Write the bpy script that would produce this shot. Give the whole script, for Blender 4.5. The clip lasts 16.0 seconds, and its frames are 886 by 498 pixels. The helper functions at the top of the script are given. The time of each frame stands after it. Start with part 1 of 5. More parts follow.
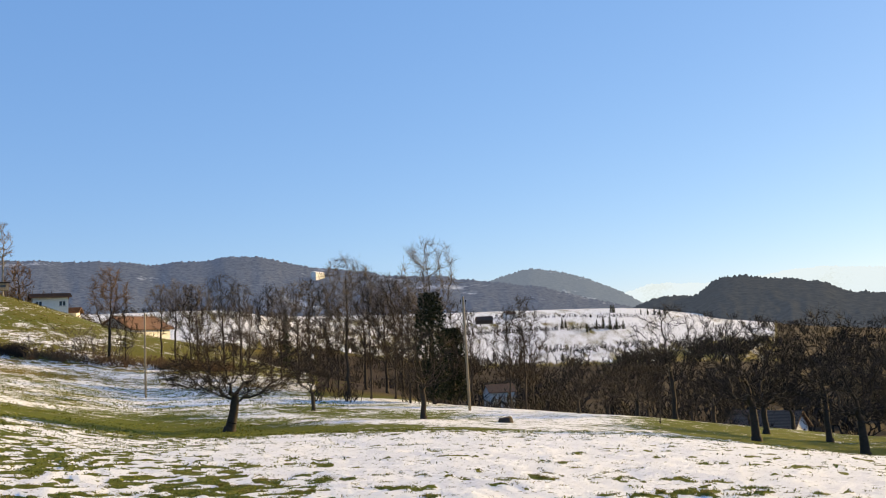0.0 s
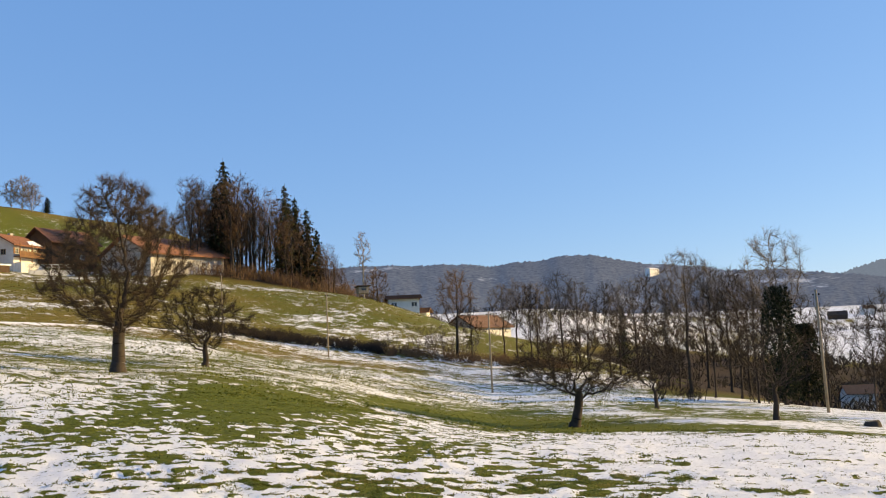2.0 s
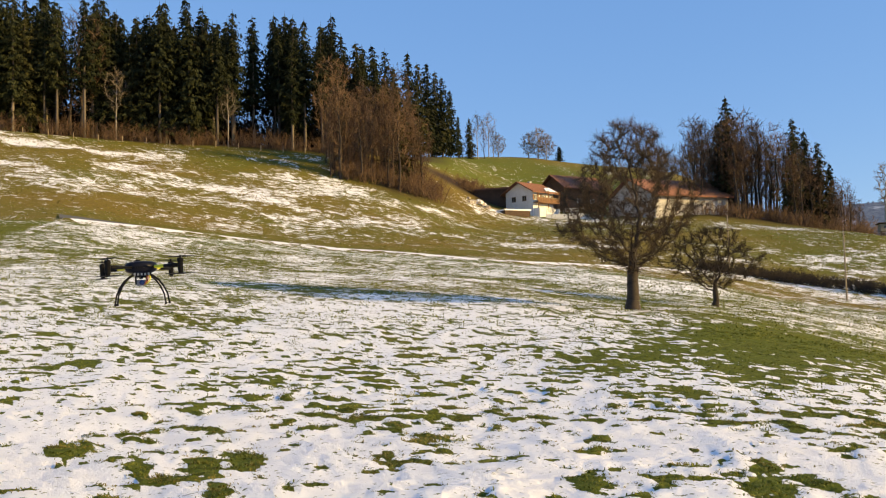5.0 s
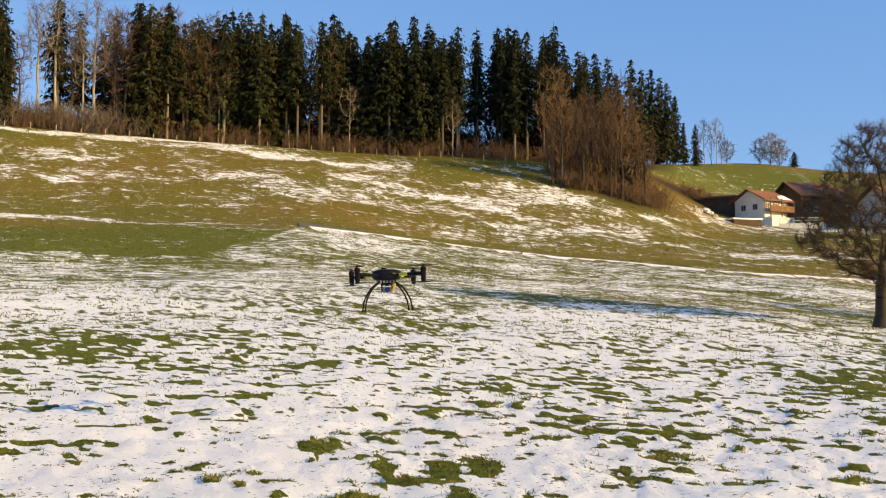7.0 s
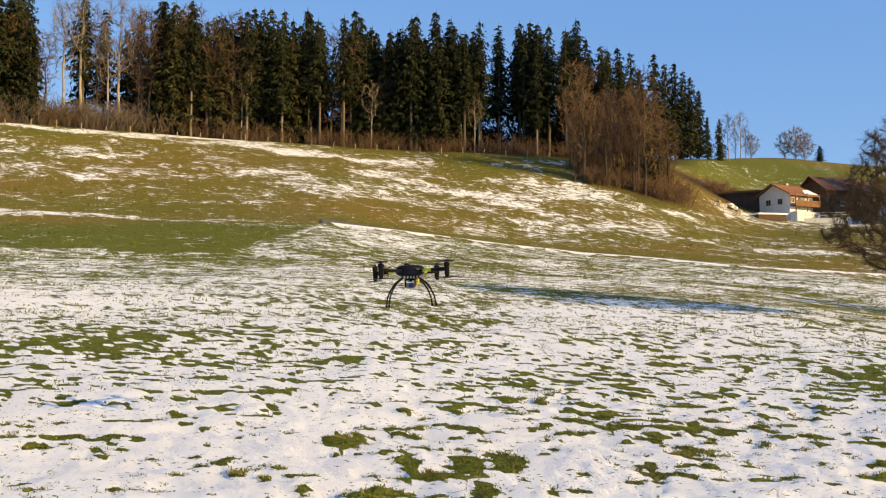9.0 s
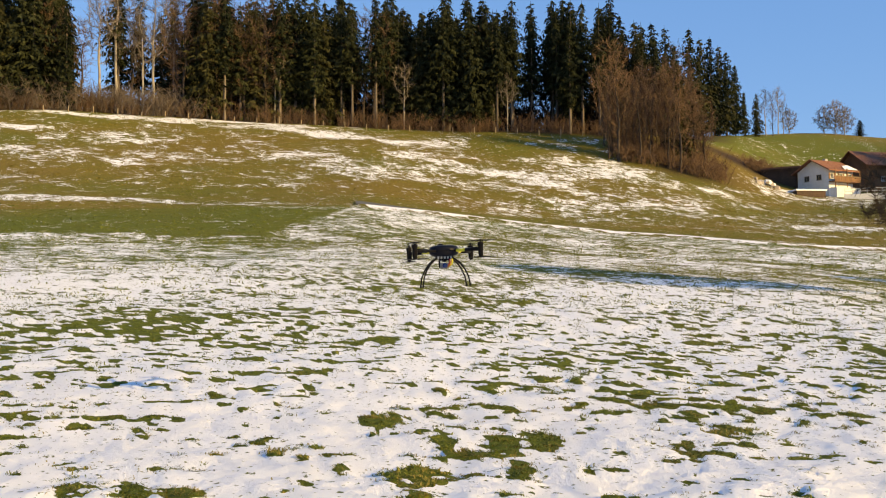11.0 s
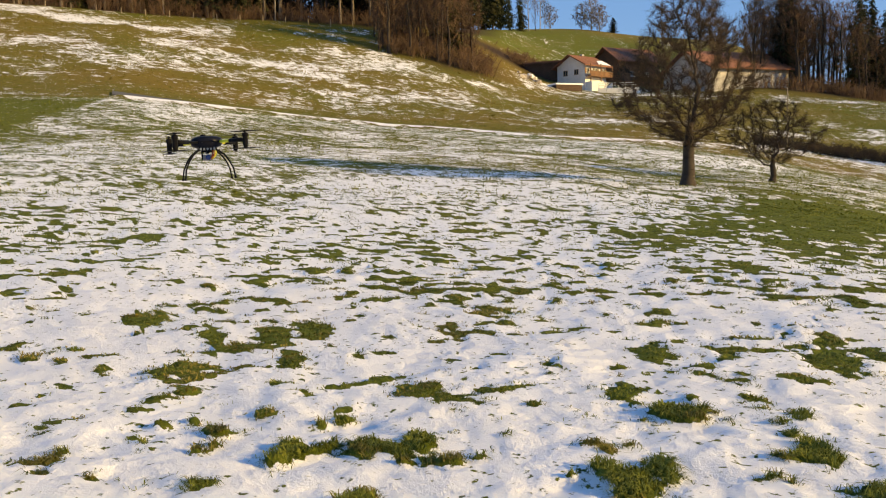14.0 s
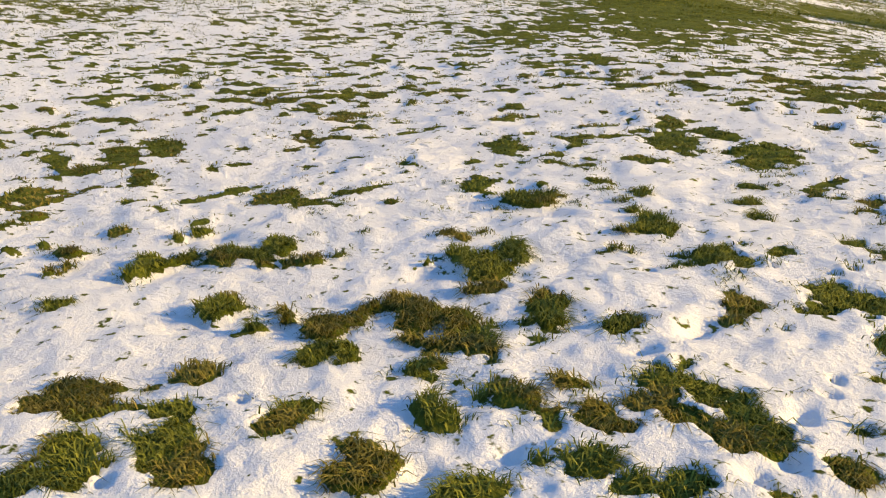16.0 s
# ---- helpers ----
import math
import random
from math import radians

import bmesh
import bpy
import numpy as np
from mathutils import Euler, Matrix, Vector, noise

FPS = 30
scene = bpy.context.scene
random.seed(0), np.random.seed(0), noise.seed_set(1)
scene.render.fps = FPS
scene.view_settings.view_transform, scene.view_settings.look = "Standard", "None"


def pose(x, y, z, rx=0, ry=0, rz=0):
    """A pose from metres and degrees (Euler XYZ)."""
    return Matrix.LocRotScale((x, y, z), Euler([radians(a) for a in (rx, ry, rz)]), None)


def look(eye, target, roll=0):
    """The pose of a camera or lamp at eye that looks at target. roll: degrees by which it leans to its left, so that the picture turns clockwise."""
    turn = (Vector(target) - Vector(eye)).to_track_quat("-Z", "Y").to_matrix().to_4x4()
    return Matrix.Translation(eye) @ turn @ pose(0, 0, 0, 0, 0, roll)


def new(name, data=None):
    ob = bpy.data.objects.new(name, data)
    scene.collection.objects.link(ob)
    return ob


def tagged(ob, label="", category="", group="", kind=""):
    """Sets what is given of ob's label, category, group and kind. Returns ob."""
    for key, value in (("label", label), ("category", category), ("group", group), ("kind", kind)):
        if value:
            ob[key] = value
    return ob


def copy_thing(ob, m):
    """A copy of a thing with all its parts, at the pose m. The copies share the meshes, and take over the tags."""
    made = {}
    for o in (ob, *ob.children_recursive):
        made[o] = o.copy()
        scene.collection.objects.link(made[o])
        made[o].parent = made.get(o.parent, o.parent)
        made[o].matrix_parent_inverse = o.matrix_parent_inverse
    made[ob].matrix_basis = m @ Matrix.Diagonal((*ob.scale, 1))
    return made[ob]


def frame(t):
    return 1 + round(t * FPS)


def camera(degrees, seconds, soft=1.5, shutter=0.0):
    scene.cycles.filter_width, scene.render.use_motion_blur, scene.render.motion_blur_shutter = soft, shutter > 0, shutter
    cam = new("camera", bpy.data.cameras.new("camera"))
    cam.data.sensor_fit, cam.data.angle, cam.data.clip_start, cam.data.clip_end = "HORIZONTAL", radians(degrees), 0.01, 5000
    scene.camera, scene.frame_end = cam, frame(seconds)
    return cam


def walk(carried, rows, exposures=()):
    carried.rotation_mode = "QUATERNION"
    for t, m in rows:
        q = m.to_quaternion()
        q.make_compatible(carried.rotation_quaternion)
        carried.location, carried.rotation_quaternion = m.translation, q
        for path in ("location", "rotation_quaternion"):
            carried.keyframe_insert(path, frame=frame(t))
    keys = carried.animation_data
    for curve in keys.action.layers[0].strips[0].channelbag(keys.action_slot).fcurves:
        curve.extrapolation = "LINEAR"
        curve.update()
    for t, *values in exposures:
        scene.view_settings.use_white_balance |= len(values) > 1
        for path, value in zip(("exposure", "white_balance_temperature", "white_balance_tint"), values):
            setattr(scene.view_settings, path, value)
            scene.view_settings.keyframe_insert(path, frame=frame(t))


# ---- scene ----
cam = camera(51.57, 16.0, soft=1.1)
ROWS = [
    (0.0, -0.008, -0.022, 0.023, 0.00, 5.35, 2.71),
    (0.5, -0.064, -0.013, 0.014, 5.38, 5.03, 2.70),
    (1.0, -0.127, -0.016, 0.003, 10.70, 4.59, 2.52),
    (1.5, -0.189, -0.029, 0.011, 15.95, 5.46, 2.32),
    (2.0, -0.222, -0.062, 0.012, 20.69, 6.20, 2.83),
    (2.5, -0.287, -0.089, 0.002, 26.02, 5.77, 2.86),
    (3.0, -0.333, -0.101, -0.004, 30.29, 4.72, 2.31),
    (3.5, -0.373, -0.108, -0.013, 35.93, 3.96, 2.08),
    (4.0, -0.410, -0.115, -0.019, 40.77, 3.23, 1.55),
    (4.5, -0.446, -0.143, -0.021, 46.18, 3.64, 1.63),
    (5.0, -0.486, -0.192, -0.017, 51.35, 3.67, 1.46),
    (7.5, -0.582, -0.363, 0.010, 65.63, 4.45, -0.25),
    (8.0, -0.580, -0.363, 0.008, 65.36, 4.46, -0.25),
    (8.5, -0.592, -0.362, 0.006, 65.55, 4.44, -0.13),
    (9.0, -0.585, -0.365, 0.003, 66.32, 4.11, -0.07),
    (11.5, -0.590, -0.356, -0.009, 68.63, 2.61, 0.63),
    (12.0, -0.580, -0.346, -0.026, 67.79, 1.62, 1.08),
    (12.5, -0.563, -0.345, -0.025, 65.58, -0.06, 1.43),
    (13.0, -0.571, -0.326, -0.037, 61.64, -2.20, 1.35),
    (13.5, -0.577, -0.316, -0.037, 58.74, -2.98, 1.25),
    (14.0, -0.555, -0.316, -0.033, 54.40, -3.97, 1.47),
    (14.5, -0.549, -0.297, -0.048, 50.61, -6.26, 2.06),
    (15.0, -0.525, -0.292, -0.055, 48.26, -9.19, 2.57),
    (15.5, -0.511, -0.287, -0.075, 46.14, -12.88, 3.30),
    (16.0, -0.491, -0.284, -0.098, 45.43, -16.20, 3.87),
]
STAND = 1.6   # the eye's height over the ground
walk(cam, [(t, pose(x, y, STAND + z, 90 + pitch, roll, yaw)) for t, x, y, z, yaw, pitch, roll in ROWS], exposures=((0.0, 0.55, 8900, 8), (9.0, 0.55, 8900, 8), (12.0, 0.52, 8900, 8), (13.0, 0.38, 8900, 8), (15.0, 0.37, 8900, 8), (16.0, 0.42, 8900, 8)))

# ---------------------------------------------------------------- light: a low winter sun and a clear sky
SUN_BEARING, SUN_UP = -55.0, 17.5
world = bpy.data.worlds.new("sky")
scene.world = world
world.use_nodes = True
sky = world.node_tree.nodes.new("ShaderNodeTexSky")
sky.sky_type, sky.sun_disc = "NISHITA", False
sky.sun_elevation, sky.sun_rotation = radians(SUN_UP), radians(-SUN_BEARING)
sky.altitude, sky.air_density, sky.dust_density, sky.ozone_density = 700, 1.0, 0.3, 3.0
back = world.node_tree.nodes["Background"]
back.inputs["Strength"].default_value = 0.11
air = world.node_tree.nodes.new("ShaderNodeMix")
air.data_type = "RGBA"
air.inputs[0].default_value, air.inputs[7].default_value = 0.48, (0.74, 2.85, 8.8, 1)   # clear winter blue
world.node_tree.links.new(sky.outputs["Color"], air.inputs[6])
world.node_tree.links.new(air.outputs[2], back.inputs["Color"])
sun = new("sun", bpy.data.lights.new("sun", "SUN"))
sun.data.energy, sun.data.angle, sun.data.color = 5.0, radians(0.5), (1.0, 0.78, 0.40)
sun.matrix_world = look((0, 0, 0), (math.sin(radians(SUN_BEARING)) * math.cos(radians(SUN_UP)), -math.cos(radians(SUN_BEARING)) * math.cos(radians(SUN_UP)), -math.sin(radians(SUN_UP))))


# ---------------------------------------------------------------- materials
def material(name):
    m = bpy.data.materials.new(name)
    m.use_nodes = True
    return m, m.node_tree.nodes, m.node_tree.links, m.node_tree.nodes["Principled BSDF"]


def tex_noise(n, l, scale, detail=4.0, rough=0.6, vector=None):
    t = n.new("ShaderNodeTexNoise")
    t.inputs["Scale"].default_value, t.inputs["Detail"].default_value, t.inputs["Roughness"].default_value = scale, detail, rough
    if vector is not None:
        l.new(vector, t.inputs["Vector"])
    return t.outputs["Fac"]


def ramp(n, l, fac, *stops):
    r = n.new("ShaderNodeValToRGB")
    while len(r.color_ramp.elements) < len(stops):
        r.color_ramp.elements.new(0.5)
    for e, (p, c) in zip(r.color_ramp.elements, stops):
        e.position, e.color = p, (*c, 1)
    l.new(fac, r.inputs["Fac"])
    return r.outputs["Color"]


def mix(n, l, fac, a, b, kind="MIX"):
    m = n.new("ShaderNodeMix")
    m.data_type, m.blend_type = "RGBA", kind
    for sock, v in ((m.inputs[0], fac), (m.inputs[6], a), (m.inputs[7], b)):
        if isinstance(v, (int, float)):
            sock.default_value = v
        elif isinstance(v, tuple):
            sock.default_value = (*v, 1)
        else:
            l.new(v, sock)
    return m.outputs[2]


def maths(n, l, op, a, b=0.0, clamp=False):
    m = n.new("ShaderNodeMath")
    m.operation, m.use_clamp = op, clamp
    for sock, v in zip(m.inputs, (a, b)):
        if isinstance(v, (int, float)):
            sock.default_value = v
        else:
            l.new(v, sock)
    return m.outputs[0]


def bump(n, l, p, fac, strength, distance):
    b = n.new("ShaderNodeBump")
    b.inputs["Strength"].default_value, b.inputs["Distance"].default_value = strength, distance
    l.new(fac, b.inputs["Height"])
    l.new(b.outputs["Normal"], p.inputs["Normal"])


def plain(name, dark, light, scale=6.0, rough=0.8, metal=0.0, depth=0.0, per_object=0.0):
    """A surface that varies between two colours at two scales, with fine relief."""
    m, n, l, p = material(name)
    co = n.new("ShaderNodeTexCoord").outputs["Object"]
    fine, broad = tex_noise(n, l, scale, 6, 0.65, co), tex_noise(n, l, scale * 0.17, 3, 0.5, co)
    fac = maths(n, l, "ADD", maths(n, l, "MULTIPLY", fine, 0.6), maths(n, l, "MULTIPLY", broad, 0.4))
    if per_object:
        rnd = n.new("ShaderNodeObjectInfo").outputs["Random"]
        fac = maths(n, l, "ADD", fac, maths(n, l, "MULTIPLY", maths(n, l, "SUBTRACT", rnd, 0.5), per_object))
    l.new(ramp(n, l, fac, (0.3, dark), (0.7, light)), p.inputs["Base Color"])
    p.inputs["Roughness"].default_value, p.inputs["Metallic"].default_value = rough, metal
    if depth:
        bump(n, l, p, fine, 0.6, depth)
    return m


def foliage(name, dark, light, per_object=0.35):
    """Needles, blades and twigs: the tint changes from piece to piece and from plant to plant."""
    m, n, l, p = material(name)
    isl = n.new("ShaderNodeNewGeometry").outputs["Random Per Island"]
    rnd = n.new("ShaderNodeObjectInfo").outputs["Random"]
    fac = maths(n, l, "ADD", maths(n, l, "MULTIPLY", isl, 0.65), maths(n, l, "MULTIPLY", rnd, per_object))
    l.new(ramp(n, l, fac, (0.1, dark), (0.9, light)), p.inputs["Base Color"])
    p.inputs["Roughness"].default_value = 0.75
    p.inputs["Specular IOR Level"].default_value = 0.08
    return m


def ground_material():
    m, n, l, p = material("snowy_meadow")
    pos = n.new("ShaderNodeNewGeometry").outputs["Position"]

    def attr(name):
        a = n.new("ShaderNodeAttribute")
        a.attribute_name = name
        return a.outputs["Fac"]
    snow, dry, woods, far = attr("snow"), attr("dry"), attr("woods"), attr("far")
    fine = tex_noise(n, l, 9.0, 6, 0.7, pos)
    mid = tex_noise(n, l, 1.1, 5, 0.6, pos)
    broad = tex_noise(n, l, 0.06, 4, 0.6, pos)
    green = ramp(n, l, fine, (0.3, (0.033, 0.046, 0.006)), (0.52, (0.095, 0.115, 0.012)), (0.75, (0.19, 0.186, 0.032)))
    straw = ramp(n, l, fine, (0.3, (0.086, 0.058, 0.010)), (0.52, (0.175, 0.122, 0.022)), (0.75, (0.255, 0.185, 0.05)))
    d = maths(n, l, "ADD", dry, maths(n, l, "MULTIPLY", maths(n, l, "SUBTRACT", broad, 0.5), 1.3), True)
    d2 = maths(n, l, "ADD", d, maths(n, l, "MULTIPLY", maths(n, l, "SUBTRACT", mid, 0.5), 0.8), True)
    turf = mix(n, l, d2, green, straw)
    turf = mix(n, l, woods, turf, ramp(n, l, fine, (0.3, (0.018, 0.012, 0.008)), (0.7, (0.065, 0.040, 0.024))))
    white = ramp(n, l, mid, (0.3, (0.79, 0.79, 0.79)), (0.7, (0.885, 0.88, 0.87)))
    speck = maths(n, l, "ADD", maths(n, l, "MULTIPLY", tex_noise(n, l, 3.8, 6, 0.85, pos), 4.2), maths(n, l, "MULTIPLY", mid, 2.2))
    s = maths(n, l, "ADD", snow, maths(n, l, "SUBTRACT", speck, 3.2))
    clump = maths(n, l, "SUBTRACT", maths(n, l, "ADD", maths(n, l, "MULTIPLY", tex_noise(n, l, 0.75, 5, 0.75, pos), 4.5), maths(n, l, "MULTIPLY", tex_noise(n, l, 0.16, 4, 0.65, pos), 2.6)), 3.55)
    s = maths(n, l, "ADD", s, maths(n, l, "MULTIPLY", clump, far))
    s = maths(n, l, "MULTIPLY", maths(n, l, "SUBTRACT", s, 0.42), 5.0, True)
    dots = maths(n, l, "SUBTRACT", maths(n, l, "ADD", 0.29, maths(n, l, "MULTIPLY", mid, 0.18)), tex_noise(n, l, 12.0, 3, 0.6, pos))
    s = maths(n, l, "SUBTRACT", s, maths(n, l, "MULTIPLY", dots, 16.0, True), True)
    l.new(mix(n, l, s, turf, white), p.inputs["Base Color"])
    rough = maths(n, l, "SUBTRACT", 0.95, maths(n, l, "MULTIPLY", s, 0.3))
    l.new(rough, p.inputs["Roughness"])
    p.inputs["Specular IOR Level"].default_value = 0.12
    bump(n, l, p, maths(n, l, "ADD", maths(n, l, "ADD", maths(n, l, "MULTIPLY", fine, 1.1), mid), maths(n, l, "MULTIPLY", tex_noise(n, l, 40.0, 5, 0.8, pos), 0.5)), 0.55, 0.05)
    return m


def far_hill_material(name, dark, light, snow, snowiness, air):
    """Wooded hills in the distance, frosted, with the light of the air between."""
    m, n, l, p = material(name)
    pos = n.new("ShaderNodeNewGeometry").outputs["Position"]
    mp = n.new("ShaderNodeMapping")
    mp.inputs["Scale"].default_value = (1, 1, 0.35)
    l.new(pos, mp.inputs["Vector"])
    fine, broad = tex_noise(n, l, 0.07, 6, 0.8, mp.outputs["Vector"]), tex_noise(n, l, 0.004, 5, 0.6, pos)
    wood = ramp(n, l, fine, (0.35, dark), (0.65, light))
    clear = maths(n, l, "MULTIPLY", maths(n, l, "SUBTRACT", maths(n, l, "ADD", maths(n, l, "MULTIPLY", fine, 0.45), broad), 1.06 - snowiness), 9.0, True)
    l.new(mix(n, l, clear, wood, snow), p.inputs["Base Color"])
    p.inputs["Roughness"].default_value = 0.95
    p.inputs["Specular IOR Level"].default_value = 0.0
    # haze: an even bluish glow laid over the hill's own colour
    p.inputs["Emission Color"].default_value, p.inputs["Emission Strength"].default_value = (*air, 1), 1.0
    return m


GROUND = ground_material()
BARK = plain("bark", (0.020, 0.014, 0.010), (0.066, 0.046, 0.031), 7.0, 0.9, depth=0.03)
BARK_PALE = plain("pale_bark", (0.16, 0.13, 0.10), (0.42, 0.38, 0.32), 5.0, 0.85, depth=0.01)
BARK_FIR = plain("fir_bark", (0.05, 0.04, 0.032), (0.17, 0.135, 0.105), 3.0, 0.9, depth=0.02, per_object=0.5)
TWIG = foliage("twigs", (0.026, 0.018, 0.012), (0.088, 0.061, 0.040))
# darker copy of the twigs: backlit shade is put into the colour
TWIG_SHADED = foliage("shaded_twigs", (0.012, 0.010, 0.009), (0.045, 0.036, 0.030))
TWIG_RED = foliage("russet_twigs", (0.072, 0.044, 0.028), (0.20, 0.125, 0.076))
TWIG_GREY = foliage("grey_twigs", (0.09, 0.07, 0.055), (0.22, 0.175, 0.135))
NEEDLE = foliage("needles", (0.007, 0.011, 0.006), (0.042, 0.046, 0.019), 0.5)
NEEDLE_OLIVE = foliage("olive_needles", (0.016, 0.019, 0.008), (0.068, 0.062, 0.023), 0.5)
BLADE = foliage("grass_blades", (0.055, 0.076, 0.009), (0.31, 0.305, 0.055), 0.2)
BLADE_DRY = foliage("dry_grass_blades", (0.12, 0.105, 0.016), (0.36, 0.28, 0.075), 0.2)
PLASTER = plain("white_plaster", (0.62, 0.61, 0.58), (0.80, 0.79, 0.76), 1.5, 0.9, depth=0.004)
PLASTER_WARM = plain("cream_plaster", (0.50, 0.47, 0.43), (0.68, 0.65, 0.60), 1.5, 0.9, depth=0.004)
TILE = plain("red_roof_tiles", (0.12, 0.046, 0.026), (0.26, 0.11, 0.062), 3.0, 0.85, depth=0.03, per_object=0.5)
TILE_DARK = plain("brown_roof_tiles", (0.07, 0.035, 0.022), (0.17, 0.085, 0.05), 3.0, 0.85, depth=0.03, per_object=0.5)
WOOD = plain("brown_boards", (0.10, 0.045, 0.02), (0.26, 0.125, 0.055), 4.0, 0.8, depth=0.01, per_object=0.3)
WOOD_DARK = plain("dark_boards", (0.035, 0.02, 0.012), (0.11, 0.06, 0.035), 4.0, 0.85, depth=0.01, per_object=0.3)
WOOD_PALE = plain("weathered_boards", (0.20, 0.155, 0.11), (0.37, 0.30, 0.21), 4.0, 0.8, depth=0.01, per_object=0.3)
POLE = plain("weathered_pole", (0.20, 0.15, 0.09), (0.42, 0.33, 0.22), 9.0, 0.85, depth=0.01)
CONCRETE = plain("concrete", (0.34, 0.33, 0.31), (0.55, 0.54, 0.51), 3.0, 0.9, depth=0.005)
SNOW = plain("snow", (0.78, 0.79, 0.82), (0.87, 0.87, 0.88), 3.0, 0.6, depth=0.02)
STONE = plain("rubble_stone", (0.26, 0.21, 0.16), (0.5, 0.43, 0.35), 4.0, 0.9, depth=0.03, per_object=0.5)
GLASS = plain("window_glass", (0.02, 0.025, 0.03), (0.05, 0.06, 0.07), 1.0, 0.08)
ASPHALT = plain("asphalt", (0.05, 0.05, 0.05), (0.11, 0.105, 0.10), 4.0, 0.9, depth=0.01)
CAR_DARK = plain("dark_car_paint", (0.02, 0.022, 0.03), (0.03, 0.032, 0.04), 2.0, 0.25)
CARBON = plain("black_carbon", (0.004, 0.004, 0.005), (0.012, 0.012, 0.013), 60.0, 0.42)
SHELL = plain("dark_blue_shell", (0.005, 0.006, 0.011), (0.011, 0.012, 0.02), 30.0, 0.33)
BLACK = plain("black_plastic", (0.004, 0.004, 0.005), (0.011, 0.011, 0.012), 60.0, 0.5)
STEEL = plain("dull_steel", (0.22, 0.22, 0.22), (0.42, 0.42, 0.42), 60.0, 0.35, 0.9)
YELLOW = plain("yellow_tape", (0.55, 0.52, 0.02), (0.72, 0.70, 0.05), 40.0, 0.5)
RED = plain("red_wire", (0.45, 0.03, 0.015), (0.6, 0.06, 0.03), 40.0, 0.45)
ORANGE = plain("orange_wire", (0.6, 0.2, 0.02), (0.75, 0.3, 0.04), 40.0, 0.45)
SILVER = plain("silver_plastic", (0.14, 0.14, 0.15), (0.26, 0.26, 0.28), 40.0, 0.3, 0.3)
for dull in (CARBON, SHELL, BLACK):
    dull.node_tree.nodes["Principled BSDF"].inputs["Specular IOR Level"].default_value = 0.06
LENS = plain("blue_lens_glass", (0.01, 0.02, 0.08), (0.02, 0.05, 0.2), 20.0, 0.06)

# ---------------------------------------------------------------- the lie of the land
# Profiles of the ground outward from the standpoint: a bearing (degrees to the left of +y) and height against distance.
SHORE = {}


def profile(bearing, *knots):
    SHORE[bearing] = np.array(knots, float)


profile(-60, (0, 0), (5, -.1), (10, -.3), (20, -1.2), (40, -3.6), (62, -6), (90, -12), (150, -28), (260, -40), (600, -40), (1000, -34), (2000, -25), (5000, 0))
profile(-25, (0, 0), (5, -.1), (10, -.25), (20, -1.2), (40, -4.1), (60, -5.5), (90, -11), (150, -26), (260, -40), (600, -40), (1000, -34), (1600, -22), (2000, -25), (5000, 0))
profile(-12, (0, 0), (5, 0), (10, -.2), (20, -.9), (40, -2.6), (58, -3.9), (90, -7), (150, -20), (260, -38), (600, -38), (900, -28), (1500, 10), (2000, 44), (5000, 44))
profile(-3, (0, 0), (5, 0), (10, -.1), (20, -.75), (42, -2.4), (63, -3.6), (85, -5), (150, -17), (260, -36), (600, -38), (900, -28), (1500, 16), (2000, 50), (5000, 60))
profile(3, (0, 0), (5, 0), (10, -.1), (20, -.7), (42, -2.1), (63, -3.1), (85, -4), (120, -4.5), (170, -12), (260, -30), (600, -36), (1000, -10), (2000, 54), (5000, 60))
profile(13, (0, 0), (5, 0), (10, -.1), (20, -.6), (38, -1.84), (60, -2.3), (85, -2.5), (115, -1.3), (150, 1.5), (190, -2), (260, -14), (600, -30), (1000, 42), (2000, 60), (5000, 60))
profile(18, (0, 0), (5, 0), (10, -.1), (20, -.5), (40, -1.7), (62, -2.4), (85, -2.7), (110, -.8), (150, 4.4), (185, 3), (260, -8), (600, -25), (1000, 42), (2000, 60), (5000, 60))
profile(25, (0, 0), (5, 0), (10, 0), (20, -.3), (40, -.6), (62, -.7), (90, -.1), (115, 1.4), (150, 8), (180, 13.2), (205, 13.5), (260, 8), (600, -10), (1000, 42), (2000, 60), (5000, 60))
profile(30, (0, 0), (5, 0), (10, .05), (20, 0), (40, .3), (62, .6), (90, .8), (115, 3.0), (150, 9), (190, 16), (230, 19), (300, 16), (600, 10), (1000, 30), (5000, 40))
profile(36, (0, 0), (5, .05), (10, .1), (20, .2), (40, 1.05), (55, 1.35), (90, 3.4), (115, 5.6), (150, 11), (210, 21.5), (260, 31), (380, 56), (430, 54), (1000, 50), (5000, 40))
profile(42, (0, 0), (5, .1), (10, .1), (20, .3), (46, 1.5), (62, 2.6), (100, 5.7), (115, 7.3), (150, 12.5), (210, 21.2), (260, 31), (370, 60), (430, 58), (1000, 50), (5000, 40))
profile(48, (0, 0), (5, .1), (10, .1), (20, .3), (40, 1.7), (62, 3.2), (100, 6.8), (115, 8.6), (150, 13.5), (210, 22.8), (260, 35), (320, 55), (360, 63), (430, 62), (1000, 50), (5000, 40))
profile(51.3, (0, 0), (5, .1), (10, .1), (20, .32), (40, 1.85), (62, 3.6), (100, 7.3), (117, 9.8), (157, 17), (210, 32), (250, 45), (290, 54), (350, 57), (430, 58), (1000, 50), (5000, 40))
profile(55, (0, 0), (5, .1), (10, .1), (20, .35), (40, 2), (62, 3.9), (99, 7.8), (120, 11), (165, 22.6), (205, 37.5), (260, 46), (380, 52), (1000, 50), (5000, 40))
